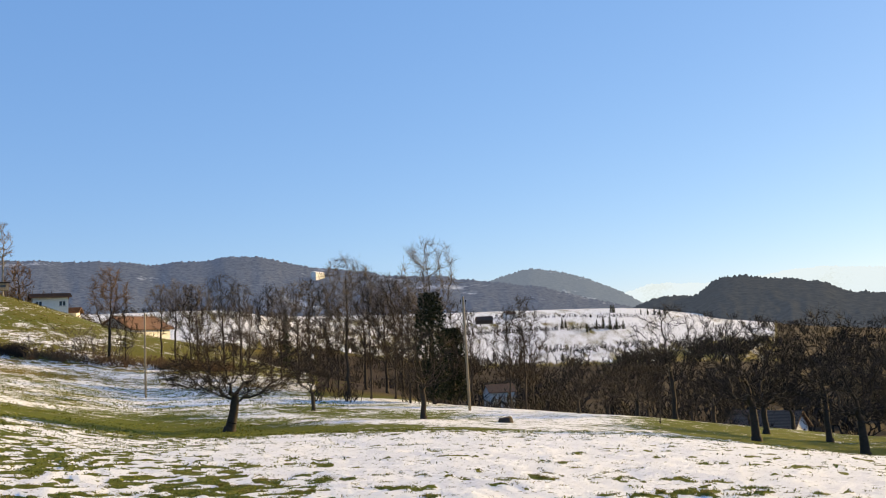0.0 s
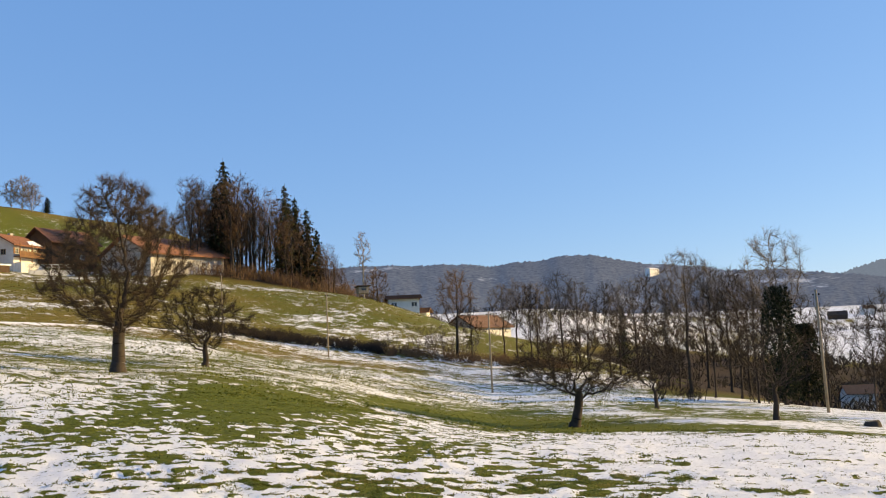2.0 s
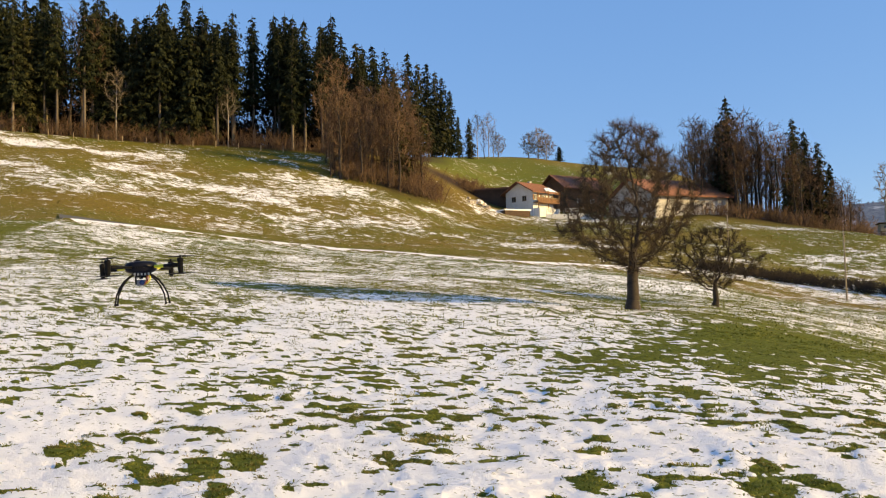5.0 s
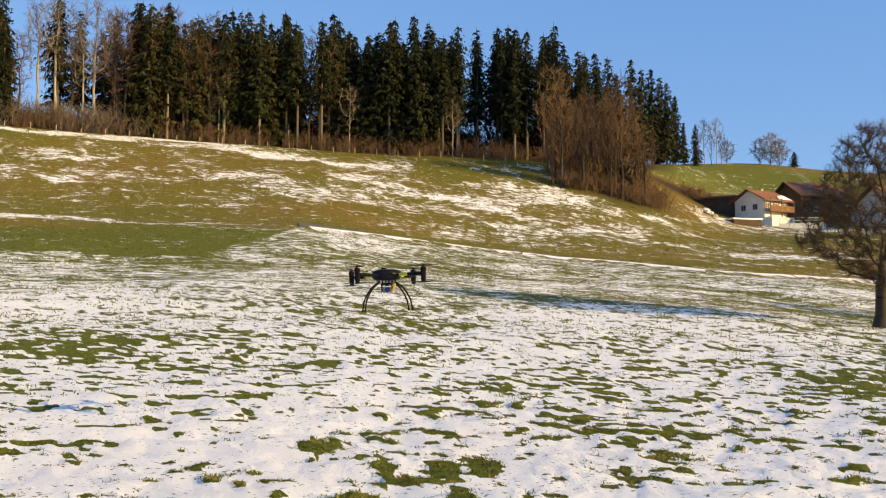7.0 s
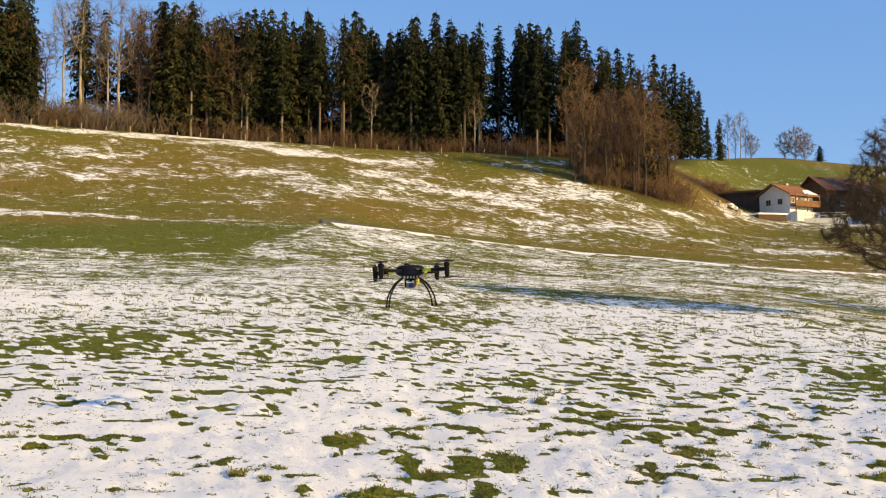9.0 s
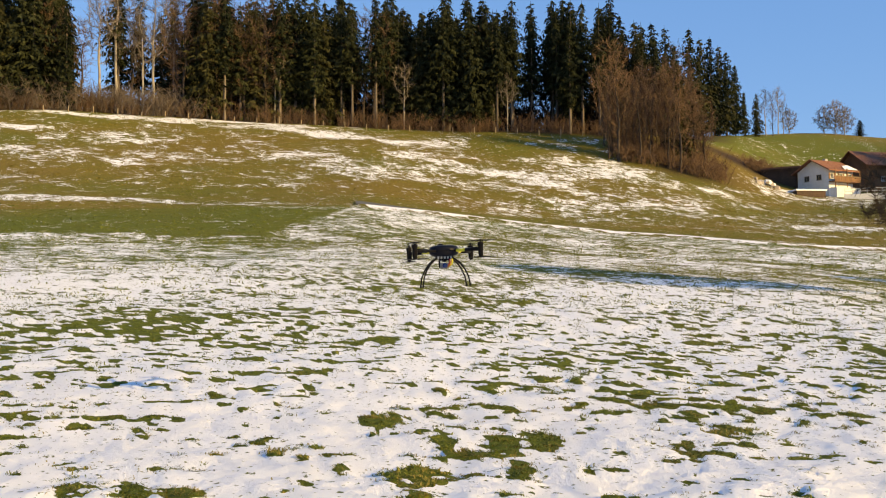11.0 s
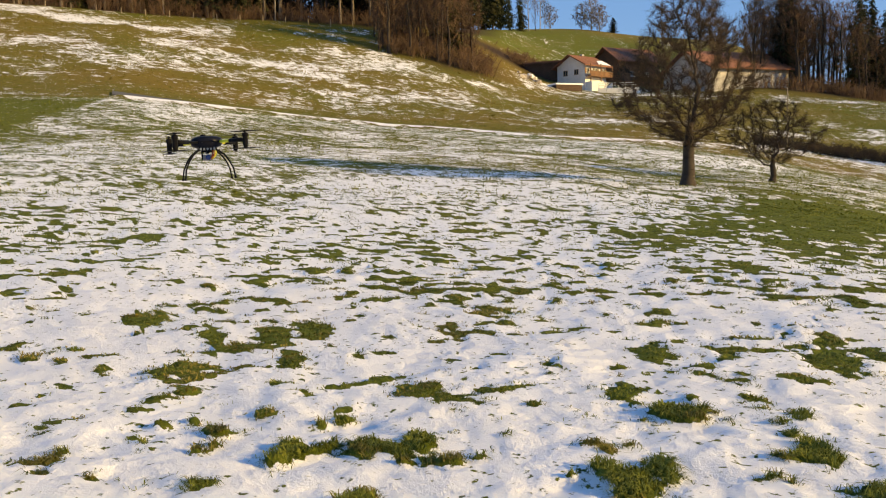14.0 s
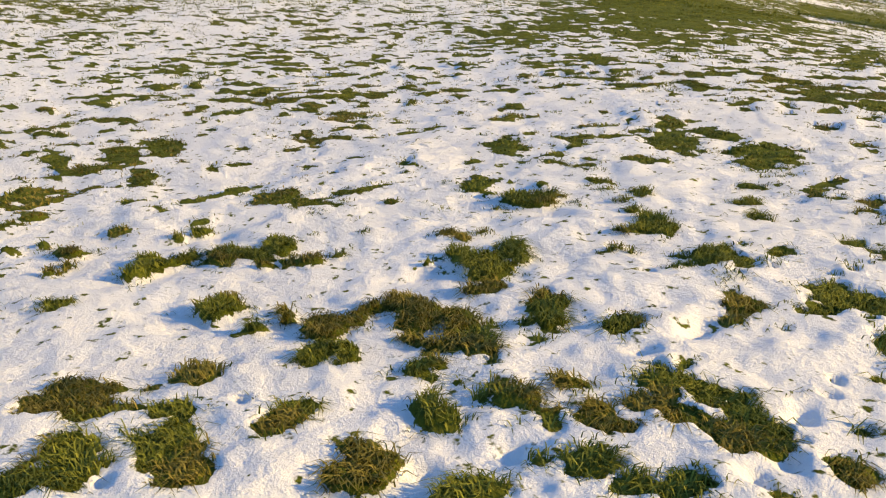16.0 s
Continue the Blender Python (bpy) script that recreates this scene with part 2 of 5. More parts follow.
profile(62, (0, 0), (5, .1), (10, .1), (20, .45), (40, 2.2), (62, 4.5), (97, 8.6), (120, 12.5), (165, 26), (205, 39.3), (260, 46), (380, 50), (1000, 50), (5000, 40))
profile(74, (0, 0), (5, .1), (10, .15), (20, .6), (40, 2.6), (62, 5.2), (92, 10.6), (120, 16), (165, 29), (205, 40.7), (260, 46), (380, 50), (1000, 50), (5000, 40))
profile(92, (0, 0), (5, .1), (10, .15), (20, .6), (40, 2.6), (62, 5.2), (92, 10), (120, 16), (165, 29), (205, 41.5), (260, 46), (380, 50), (1000, 50), (5000, 40))
profile(140, (0, 0), (20, .6), (62, 3), (120, 9), (205, 20), (380, 30), (1000, 40), (5000, 40))
for end in (-180, 180):
    profile(end, (0, 0), (20, 0), (62, -1), (120, -3), (205, -6), (380, -10), (1000, 0), (5000, 40))

EYE = 1.6


def lattice(ix, iy, seed):
    h = (ix.astype(np.int64) * 374761393 + iy.astype(np.int64) * 668265263 + seed * 2147483647 // 7) & 0xFFFFFFFF
    h = ((h ^ (h >> 13)) * 1274126177) & 0xFFFFFFFF
    return ((h ^ (h >> 16)) & 0xFFFFFF) / 0xFFFFFF


def vnoise(x, y, seed=0):
    """Smooth noise between 0 and 1 on arrays."""
    x, y = np.asarray(x, float), np.asarray(y, float)
    ix, iy = np.floor(x), np.floor(y)
    fx, fy = x - ix, y - iy
    fx, fy = fx * fx * (3 - 2 * fx), fy * fy * (3 - 2 * fy)
    a, b = lattice(ix, iy, seed), lattice(ix + 1, iy, seed)
    c, d = lattice(ix, iy + 1, seed), lattice(ix + 1, iy + 1, seed)
    return (a * (1 - fx) + b * fx) * (1 - fy) + (c * (1 - fx) + d * fx) * fy


def fbm(x, y, octaves=4, seed=0):
    total, weight, amp = 0.0, 0.0, 1.0
    for k in range(octaves):
        total = total + amp * vnoise(x * 2 ** k + 17.3 * k, y * 2 ** k - 9.1 * k, seed + k)
        weight, amp = weight + amp, amp * 0.5
    return total / weight


def smooth_axis(g, n, axis):
    for _ in range(n):
        pad = np.concatenate([np.take(g, [0], axis), g, np.take(g, [-1], axis)], axis)
        m = g.shape[axis]
        g = 0.25 * np.take(pad, range(m), axis) + 0.5 * g + 0.25 * np.take(pad, range(2, m + 2), axis)
    return g


# a coarse polar table of heights, which height() reads between its knots
TAB_B = np.arange(-180, 180.1, 1.0)
TAB_L = np.linspace(math.log(1.5), math.log(5000), 260)


def make_table():
    keys = sorted(SHORE)
    per = np.array([np.interp(np.exp(TAB_L), SHORE[k][:, 0], SHORE[k][:, 1]) for k in keys])
    tab = np.array([np.interp(TAB_B, keys, per[:, j]) for j in range(len(TAB_L))]).T
    return smooth_axis(smooth_axis(tab, 10, 1), 5, 0)


TABLE = make_table()


def base_height(b, r):
    """Height of the smooth ground at bearing b (degrees) and distance r, arrays."""
    u = np.clip(b + 180.0, 0, len(TAB_B) - 1.001)
    v = np.clip((np.log(np.maximum(r, 1.5)) - TAB_L[0]) / (TAB_L[1] - TAB_L[0]), 0, len(TAB_L) - 1.001)
    i, j = u.astype(int), v.astype(int)
    fu, fv = u - i, v - j
    z = (TABLE[i, j] * (1 - fu) + TABLE[i + 1, j] * fu) * (1 - fv) + (TABLE[i, j + 1] * (1 - fu) + TABLE[i + 1, j + 1] * fu) * fv
    return z * np.clip(r / 3.0, 0, 1)


def height(x, y):
    x, y = np.asarray(x, float), np.asarray(y, float)
    r = np.hypot(x, y)
    z = base_height(np.degrees(np.arctan2(-x, y)), r)
    z = z + (fbm(x / 14, y / 14, 3, 5) - 0.5) * 0.5 * np.clip((r - 8) / 30, 0, 1)
    return z + (fbm(x / 70, y / 70, 3, 9) - 0.5) * 3.0 * np.clip((r - 110) / 100, 0, 1)


def at(bearing, r):
    """x, y of a place by its bearing and distance."""
    a = radians(bearing)
    return -r * math.sin(a), r * math.cos(a)


# ---------------------------------------------------------------- snow and grass, as they lie on the land
PATH_B, PATH_R = (36, 42, 49, 55, 62, 74.5), (104, 97, 90, 93, 93, 92)


def blob(cov, b, r, b0, r0, db, dr, value):
    """Draws the cover towards a value round a bearing and a distance (db in degrees, dr in metres)."""
    g = np.clip(1.7 * np.exp(-((b - b0) / db) ** 2 - ((r - r0) / dr) ** 2), 0, 1)
    return cov + (value - cov) * g


def cover(x, y):
    """How much of the ground is snow there, 0 to 1."""
    b, r = np.degrees(np.arctan2(-x, y)), np.hypot(x, y)
    wob = (fbm(x / 9, y / 9, 3, 41) - 0.5)
    real_r = r
    r = r + np.clip((r - 6) / 60, 0, 1) * 26 * (fbm(x / 16, y / 16, 4, 147) - 0.5) * (r < 300)
    b = b + np.clip((r - 6) / 60, 0, 1) * 5 * (fbm(x / 19, y / 19, 3, 151) - 0.5) * (r < 300)
    c = np.interp(r, (0, 30, 50, 80), (0.86, 0.84, 0.72, 0.6)) + 0.35 * wob
    upper = np.interp(r, (0, 6, 14, 25, 45, 60, 90), (0.85, 0.81, 0.74, 0.66, 0.58, 0.48, 0.38)) + (np.interp(r, (0, 14, 45, 90), (0.02, 0.09, 0.12, 0.14))) * np.clip((48 - b) / 12, 0, 1)
    c = c + (upper + 0.5 * wob - c) * np.clip((b - 6) / 10, 0, 1)
    warped, turned, r, b = r, b, real_r, np.degrees(np.arctan2(-x, y))
    hill = r > np.interp(b, PATH_B, PATH_R) + 1
    hill = np.where(b > 74.5, r > 66 + 26 * np.clip((80 - b) / 6, 0, 1) + 6 * wob, hill)
    hill = np.where(b < 36, r > 112 + 12 * wob, hill) & (b > 9)
    c = np.where(hill, 0.12 + 0.7 * wob, c)
    # bare strips on the near field
    r, b = warped, turned
    c = c + (np.maximum(c, 0.92) - c) * np.clip((16 - b) / 8, 0, 1) * np.clip((34 - r) / 8, 0, 1)
    c = blob(c, b, r, 32.5, 28, 6.5, 10, 0.04)
    c = blob(c, b, r, 40, 22, 6, 4, 0.30)
    c = blob(c, b, r, 27, 19, 5, 4, 0.42)
    c = blob(c, b, r, 22, 12.5, 8, 2.6, 0.58)
    c = blob(c, b, r, 20, 41, 7, 5, 0.06)
    c = blob(c, b, r, 11, 37, 7, 4.4, 0.05)
    c = blob(c, b, r, 2, 33, 6, 3.6, 0.22)
    c = blob(c, b, r, 5, 52, 7, 5, 0.35)
    c = blob(c, b, r, -17, 48, 6, 12, 0.10)
    c = blob(c, b, r, -25, 46, 7, 14, 0.08)
    c = blob(c, b, r, 17, 14.0, 5, 1.6, 0.42)
    c = blob(c, b, r, 11.5, 10.8, 4, 1.3, 0.42)
    c = blob(c, b, r, 88, 24, 9, 3, 0.5)
    c = blob(c, b, r, 26, 92, 5, 6, 0.25)
    c = blob(c, b, r, 34.5, 95, 4.5, 10, 0.22)
    c = blob(c, b, r, 33, 66, 5, 7, 0.42)
    # patches on the hillside
    c = blob(c, b, r, 90, 168, 5, 6, 0.52)
    c = blob(c, b, r, 90, 145, 6, 7, 0.42)
    c = blob(c, b, r, 80, 151, 2.4, 3.5, 0.5)
    c = blob(c, b, r, 77.0, 145, 2.6, 4, 0.66)
    c = blob(c, b, r, 75.2, 138, 2.6, 4, 0.66)
    c = blob(c, b, r, 73.0, 131, 2.4, 4, 0.68)
    c = blob(c, b, r, 70.2, 156, 1.3, 6, 0.66)
    c = blob(c, b, r, 68.0, 174, 1.5, 6, 0.62)
    c = blob(c, b, r, 68.8, 140, 2.4, 5, 0.60)
    c = blob(c, b, r, 67.2, 152, 1.8, 6, 0.62)
    c = blob(c, b, r, 64.8, 143, 3.2, 5, 0.62)
    c = blob(c, b, r, 64.4, 158, 2.0, 5, 0.1)
    c = blob(c, b, r, 61.5, 143, 3.2, 5, 0.62)
    c = blob(c, b, r, 59.6, 163, 2.6, 6, 0.72)
    c = blob(c, b, r, 58.3, 152, 3.6, 6, 0.66)
    c = blob(c, b, r, 56.2, 156, 2.8, 5, 0.96)
    c = blob(c, b, r, 53.2, 161, 2.8, 5, 0.62)
    c = blob(c, b, r, 62.9, 175, 3, 8, 0.06)
    c = blob(c, b, r, 51, 172, 3, 8, 0.3)
    c = blob(c, b, r, 60, 118, 6, 4, 0.38)
    c = blob(c, b, r, 90, 98.5, 9, 2.0, 0.72)
    c = blob(c, b, r, 87, 195, 6, 4, 1.0)
    c = blob(c, b, r, 81, 192, 4, 2.6, 0.97)
    c = blob(c, b, r, 78, 184, 5, 3.4, 1.0)
    c = blob(c, b, r, 73.5, 179, 5, 2.6, 0.98)
    c = np.where(hill & (c < 0.9), c * 0.76, c)
    c = blob(c, b, r, 57, 44, 10, 4, 0.38)
    c = blob(c, b, r, 36, 50, 6, 7, 0.28)
    c = blob(c, b, r, 46, 185, 6, 8, 0.45)
    c = blob(c, b, r, 52, 128, 12, 5, 0.35)
    c = np.where((r > 235) & (b > 36) & (b < 52), 0.04, c)
    c = blob(c, b, r, 40, 330, 3, 12, 0.3)
    c = blob(c, b, r, 25, 133, 6, 7, 0.42)
    c = blob(c, b, r, 32, 185, 3, 9, 0.6)
    c = np.where((r > 82) & (b < 9), 0.12 + 0.6 * wob, c)
    c = np.where((r > 190) & (b < 31), 0.22 + 1.2 * wob, c)
    c = np.where((r > np.interp(b, (-20, -15, -11, 2, 8, 28), (1250, 1080, 900, 860, 800, 760)) + 260 * (fbm(x / 150, y / 150, 2, 47) - 0.5)) & (b < 28) & (b > -20), np.where(b < 0, 0.78, 0.72) + 0.9 * (fbm(x / 90, y / 160, 3, 45) - 0.5), c)
    # the swept snow along the path
    r, b = real_r, np.degrees(np.arctan2(-x, y))
    pr = np.interp(b, PATH_B, PATH_R)
    edge = np.abs(r - pr - 1.6 * (vnoise(b * 1.3, b * 0, 3) - 0.5)) + 0.75 * vnoise(b * 2.2, b * 0, 9)
    onpath = (b > 36.5) & (b < 74)
    c = np.where(onpath & (edge < 0.9), 1.0, c)
    c = np.where(onpath & (r - pr > 0.9) & (r - pr < 5.5), 0.02, c)
    return np.clip(np.where(onpath & (edge < 0.9), 1.0, np.minimum(c, 0.985)), 0.02, 0.995)


# bare grassy spots close by: bearing, distance, half their width across the view and along it
TUFTS_NEAR = ((54.4, 3.59, 0.13, 0.20), (56.2, 4.0, 0.09, 0.20), (57.1, 3.47, 0.13, 0.12), (48.3, 3.77, 0.12, 0.22), (44.4, 3.65, 0.08, 0.12), (58.2, 3.07, 0.07, 0.12),
              (52.6, 3.09, 0.10, 0.11), (49.2, 3.15, 0.08, 0.08), (47.4, 2.89, 0.09, 0.12), (43.0, 3.09, 0.07, 0.11), (42.5, 2.85, 0.07, 0.07), (38.5, 2.9, 0.07, 0.1),
              (37.5, 2.75, 0.06, 0.1), (49.8, 2.62, 0.08, 0.08), (63.9, 2.81, 0.12, 0.14), (57.8, 2.58, 0.09, 0.06), (45.2, 2.45, 0.1, 0.06), (73.8, 3.16, 0.12, 0.23),
              (70.4, 3.76, 0.07, 0.11), (77.0, 3.86, 0.19, 0.15), (79.1, 3.39, 0.1, 0.15), (81.2, 3.29, 0.11, 0.11), (33.0, 2.59, 0.07, 0.07), (67.4, 4.47, 0.14, 0.15))
TUFTS_FAR = ((50.8, 4.53, 0.13, 0.19), (48.8, 4.77, 0.09, 0.17), (51.9, 4.18, 0.1, 0.1), (62.4, 5.33, 0.08, 0.21), (65.6, 5.33, 0.11, 0.15), (68.1, 7.95, 0.15, 0.3),
             (74.2, 7.86, 0.24, 0.42), (61.2, 6.63, 0.16, 0.19), (48.9, 6.49, 0.16, 0.3), (46.5, 5.88, 0.2, 0.22), (46.2, 7.87, 0.17, 0.45), (36.1, 7.85, 0.22, 0.45),
             (31.2, 7.21, 0.24, 0.5), (35.9, 4.58, 0.2, 0.17), (30.3, 4.13, 0.1, 0.16), (28.2, 4.06, 0.09, 0.14), (71.9, 9.3, 0.13, 0.7), (70.0, 8.75, 0.52, 0.22),
             (68.4, 9.3, 0.17, 0.5), (66.0, 9.5, 0.2, 0.6), (75.1, 10.7, 0.25, 0.5), (90.0, 7.62, 0.15, 0.4), (92.6, 8.04, 0.16, 0.35), (87.6, 7.53, 0.19, 0.22))


def snow_at(x, y):
    """Snow (1) or bare turf (0), with soft edges."""
    r = np.hypot(x, y)
    near = 0.78 * fbm(x / 0.21, y / 0.21, 3, 71) + 0.22 * fbm(x / 1.6, y / 1.6, 2, 77)
    far = 0.6 * fbm(x / 2.0, y / 2.0, 3, 83) + 0.4 * fbm(x / 6, y / 6, 3, 87)
    w = np.clip((r - 14) / 40, 0, 1) * 0.75
    n = ((near * (1 - w) + far * w) - 0.5) / 0.105 / np.sqrt((1 - w) ** 2 + w ** 2)
    c = cover(x, y)
    turned = np.degrees(np.arctan2(-x, y))
    whole = np.clip((turned - 24) / 6, 0, 1) * np.clip((11 - r) / 3, 0, 1)   # little else is bare close by
    c = c + (np.maximum(c, 0.905) - c) * whole
    thr = 0.62 * np.log(c / (1 - c))
    far_soft = np.clip((r - 13) / 30, 0, 1)
    s = np.clip((thr - n) * 0.9 + 0.5, 0, 1) * (1 - far_soft) + np.clip(c + (0.14 + 0.12 * np.clip((r - 98) / 20, 0, 1)) * (thr - n), -0.3, 1.15) * far_soft
    swept = (c > 0.99) & (r > 85) & (r < 108)
    s = np.where(swept, 2.5, s)
    s = (s - 0.5) * (1 + 2.2 * (1 - far_soft)) + 0.5
    if np.min(r) < 15:
        ragged = 2.0 * fbm(x / 0.10, y / 0.10, 3, 93)
        b = np.degrees(np.arctan2(-x, y))
        for tb, tr, across, along in TUFTS_NEAR + TUFTS_FAR:
            px, py = at(tb, tr)
            ux, uy = px / tr, py / tr
            q = np.hypot(((x - px) * uy - (y - py) * ux) / across, ((x - px) * ux + (y - py) * uy) / along) / ragged
            s = np.minimum(s, np.clip((q - 0.66) * 5 - 1, -1.1, 2))
    return s


def dryness(x, y):
    b, r = np.degrees(np.arctan2(-x, y)), np.hypot(x, y)
    d = np.where(r > 90, 0.70, 0.12) + 1.2 * (fbm(x / 28, y / 28, 3, 143) - 0.5)
    # greener orchard grass, darkened in colour for the shade of its trees
    d = blob(d, b, r, -21, 47, 11, 16, -0.35)
    d = blob(d, b, r, 84, 80, 9, 9, 0.15)
    d = blob(d, b, r, 85, 120, 6, 16, 0.55)
    d = blob(d, b, r, 25, 165, 8, 40, 0.25)
    d = blob(d, b, r, 46, 270, 9, 60, 0.05)
    d = blob(d, b, r, 50.5, 200, 2.5, 25, 0.95)
    d = blob(d, b, r, 23, 113, 7, 5, 1.0)
    return d


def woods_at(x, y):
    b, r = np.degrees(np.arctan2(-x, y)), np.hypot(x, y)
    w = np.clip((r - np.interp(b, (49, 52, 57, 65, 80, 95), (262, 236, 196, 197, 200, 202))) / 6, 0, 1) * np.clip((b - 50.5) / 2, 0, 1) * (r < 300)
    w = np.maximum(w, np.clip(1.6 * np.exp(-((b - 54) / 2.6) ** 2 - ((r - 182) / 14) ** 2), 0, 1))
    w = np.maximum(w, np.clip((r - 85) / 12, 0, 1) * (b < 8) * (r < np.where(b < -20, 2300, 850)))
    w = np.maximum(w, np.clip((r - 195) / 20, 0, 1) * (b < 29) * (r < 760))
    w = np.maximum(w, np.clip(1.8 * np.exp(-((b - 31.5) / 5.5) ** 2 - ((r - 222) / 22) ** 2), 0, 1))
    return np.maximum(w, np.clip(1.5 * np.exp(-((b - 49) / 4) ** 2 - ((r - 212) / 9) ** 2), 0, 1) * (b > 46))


def relief(x, y, melt):
    """How far the thin, lumpy snow and the grass hummocks stand above the bare land."""
    soft = np.clip((melt + 0.9) / 2.2, 0, 1)
    soft = soft * soft * (3 - 2 * soft)
    lumps = 0.045 + 0.08 * (fbm(x / 0.6, y / 0.6, 2, 51) - 0.5) + 0.09 * (fbm(x / 2.2, y / 2.2, 2, 53) - 0.5) + 0.055 * (fbm(x / 0.15, y / 0.15, 3, 57) - 0.5)
    hummock = 0.03 + 0.055 * np.clip(-melt, 0, 0.8) * fbm(x / 0.2, y / 0.2, 2, 61)
    dent = 0.0
    for db, dr in DENTS:
        px, py = at(db, dr)
        dent = dent + 0.05 * np.exp(-((np.hypot(x - px, y - py) / (0.038 + 0.02 * math.sin(7 * db))) ** 2))
    return soft * (lumps - dent) + (1 - soft) * hummock


# paw and boot dents in the snow: bearing, distance
DENTS = ((68.8, 3.43), (32.8, 3.07), (35.1, 2.88), (35.7, 2.73), (36.2, 3.88), (38.7, 3.65), (43.4, 3.35), (36.9, 2.6), (39.5, 2.49), (39.6, 3.58), (32.0, 3.22), (78.0, 3.13), (47.6, 2.2), (60.4, 2.75), (54.2, 2.75), (41.0, 4.3))


def build_ground():
    bear = np.concatenate([np.arange(-180, -33, 1.0), np.arange(-33, 100, 0.27), np.arange(100, 180, 1.0)])
    dist = list(np.arange(0.0, 1.95, 0.06))
    while dist[-1] < 5000:
        d = dist[-1]
        dist.append(max(d, 1.9) * (1.009 if d < 8 else 1.015 if d < 45 else 1.006 if 84 < d < 106 else 1.018 if d < 260 else 1.05))
    dist = np.array(dist)
    bb, rr = np.meshgrid(np.radians(bear), dist, indexing="ij")
    x, y = -rr * np.sin(bb), rr * np.cos(bb)
    melt = snow_at(x, y)
    near = np.clip((45 - rr) / 20, 0, 1)
    z = height(x, y)
    z = z + near * relief(x, y, melt)
    pr = np.interp(np.degrees(bb), PATH_B, PATH_R)
    z = z + np.where((np.degrees(bb) > 36.5) & (np.degrees(bb) < 74), 0.25 * np.exp(-((rr - pr) / 1.1) ** 2), 0)
    nb, nr = len(bear), len(dist)
    co = np.stack([x, y, z], -1).reshape(-1, 3)
    i, j = np.meshgrid(np.arange(nb), np.arange(nr - 1), indexing="ij")
    k = (i + 1) % nb
    quads = np.stack([i * nr + j, i * nr + j + 1, k * nr + j + 1, k * nr + j], -1).reshape(-1, 4)
    me = bpy.data.meshes.new("ground")
    me.vertices.add(len(co))
    me.vertices.foreach_set("co", co.ravel().astype(np.float32))
    me.loops.add(quads.size)
    me.loops.foreach_set("vertex_index", quads.ravel().astype(np.int32))
    me.polygons.add(len(quads))
    me.polygons.foreach_set("loop_start", np.arange(0, quads.size, 4, dtype=np.int32))
    me.update(calc_edges=True)
    me.shade_smooth()
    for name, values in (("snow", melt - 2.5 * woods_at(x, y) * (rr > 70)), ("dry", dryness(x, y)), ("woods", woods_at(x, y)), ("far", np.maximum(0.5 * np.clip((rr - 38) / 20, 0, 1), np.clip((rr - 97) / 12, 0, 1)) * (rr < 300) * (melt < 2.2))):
        a = me.attributes.new(name, "FLOAT", "POINT")
        a.data.foreach_set("value", values.ravel().astype(np.float32))
    me.materials.append(GROUND)
    tagged(new("ground", me), "sloping meadow with patchy melting snow over grass", "ground", kind="structure")


build_ground()


# ---------------------------------------------------------------- mesh helpers
class Shape:
    """Gathers points and faces for one mesh."""

    def __init__(self):
        self.v, self.f = [], []

    def add(self, pts, faces):
        o = len(self.v)
        self.v.extend(tuple(p) for p in pts)
        self.f.extend(tuple(o + i for i in f) for f in faces)

    def box(self, x0, x1, y0, y1, z0, z1, m=None):
        pts = [Vector((x, y, z)) for z in (z0, z1) for y in (y0, y1) for x in (x0, x1)]
        if m is not None:
            pts = [m @ p for p in pts]
        self.add(pts, [(0, 2, 3, 1), (4, 5, 7, 6), (0, 1, 5, 4), (2, 6, 7, 3), (0, 4, 6, 2), (1, 3, 7, 5)])

    def tube(self, path, radii, sides=6, caps=True):
        rings = []
        for i, p in enumerate(path):
            d = (path[min(i + 1, len(path) - 1)] - path[max(i - 1, 0)]).normalized()
            u = d.cross(Vector((0.31, 0.95, 0.12)) if abs(d.y) < 0.9 else Vector((1, 0, 0))).normalized()
            w = d.cross(u)
            rings.append([p + (u * math.cos(2 * math.pi * k / sides) + w * math.sin(2 * math.pi * k / sides)) * radii[i] for k in range(sides)])
        pts = [q for ring in rings for q in ring]
        faces = [(a * sides + k, a * sides + (k + 1) % sides, (a + 1) * sides + (k + 1) % sides, (a + 1) * sides + k) for a in range(len(path) - 1) for k in range(sides)]
        if caps:
            faces += [tuple(range(sides))[::-1], tuple((len(path) - 1) * sides + k for k in range(sides))]
        self.add(pts, faces)

    def spin(self, profile_rz, sides=24, m=None, squash=1.0):
        """A turned body about z from (radius, height) pairs."""
        pts = [Vector((r * math.cos(2 * math.pi * k / sides), squash * r * math.sin(2 * math.pi * k / sides), z)) for r, z in profile_rz for k in range(sides)]
        if m is not None:
            pts = [m @ p for p in pts]
        n = len(profile_rz)
        faces = [(a * sides + k, a * sides + (k + 1) % sides, (a + 1) * sides + (k + 1) % sides, (a + 1) * sides + k) for a in range(n - 1) for k in range(sides)]
        self.add(pts, faces + [tuple(range(sides))[::-1], tuple((n - 1) * sides + k for k in range(sides))])

    def mesh(self, name, mat, smooth=False):
        me = bpy.data.meshes.new(name)
        me.from_pydata(self.v, [], self.f)
        me.materials.append(mat)
        if smooth:
            me.shade_smooth()
        me.update()
        return me


def part(name, shape, mat, parent, label="", smooth=False):
    ob = new(name, shape.mesh(name, mat, smooth))
    ob.parent = parent
    return tagged(ob, label) if label else ob


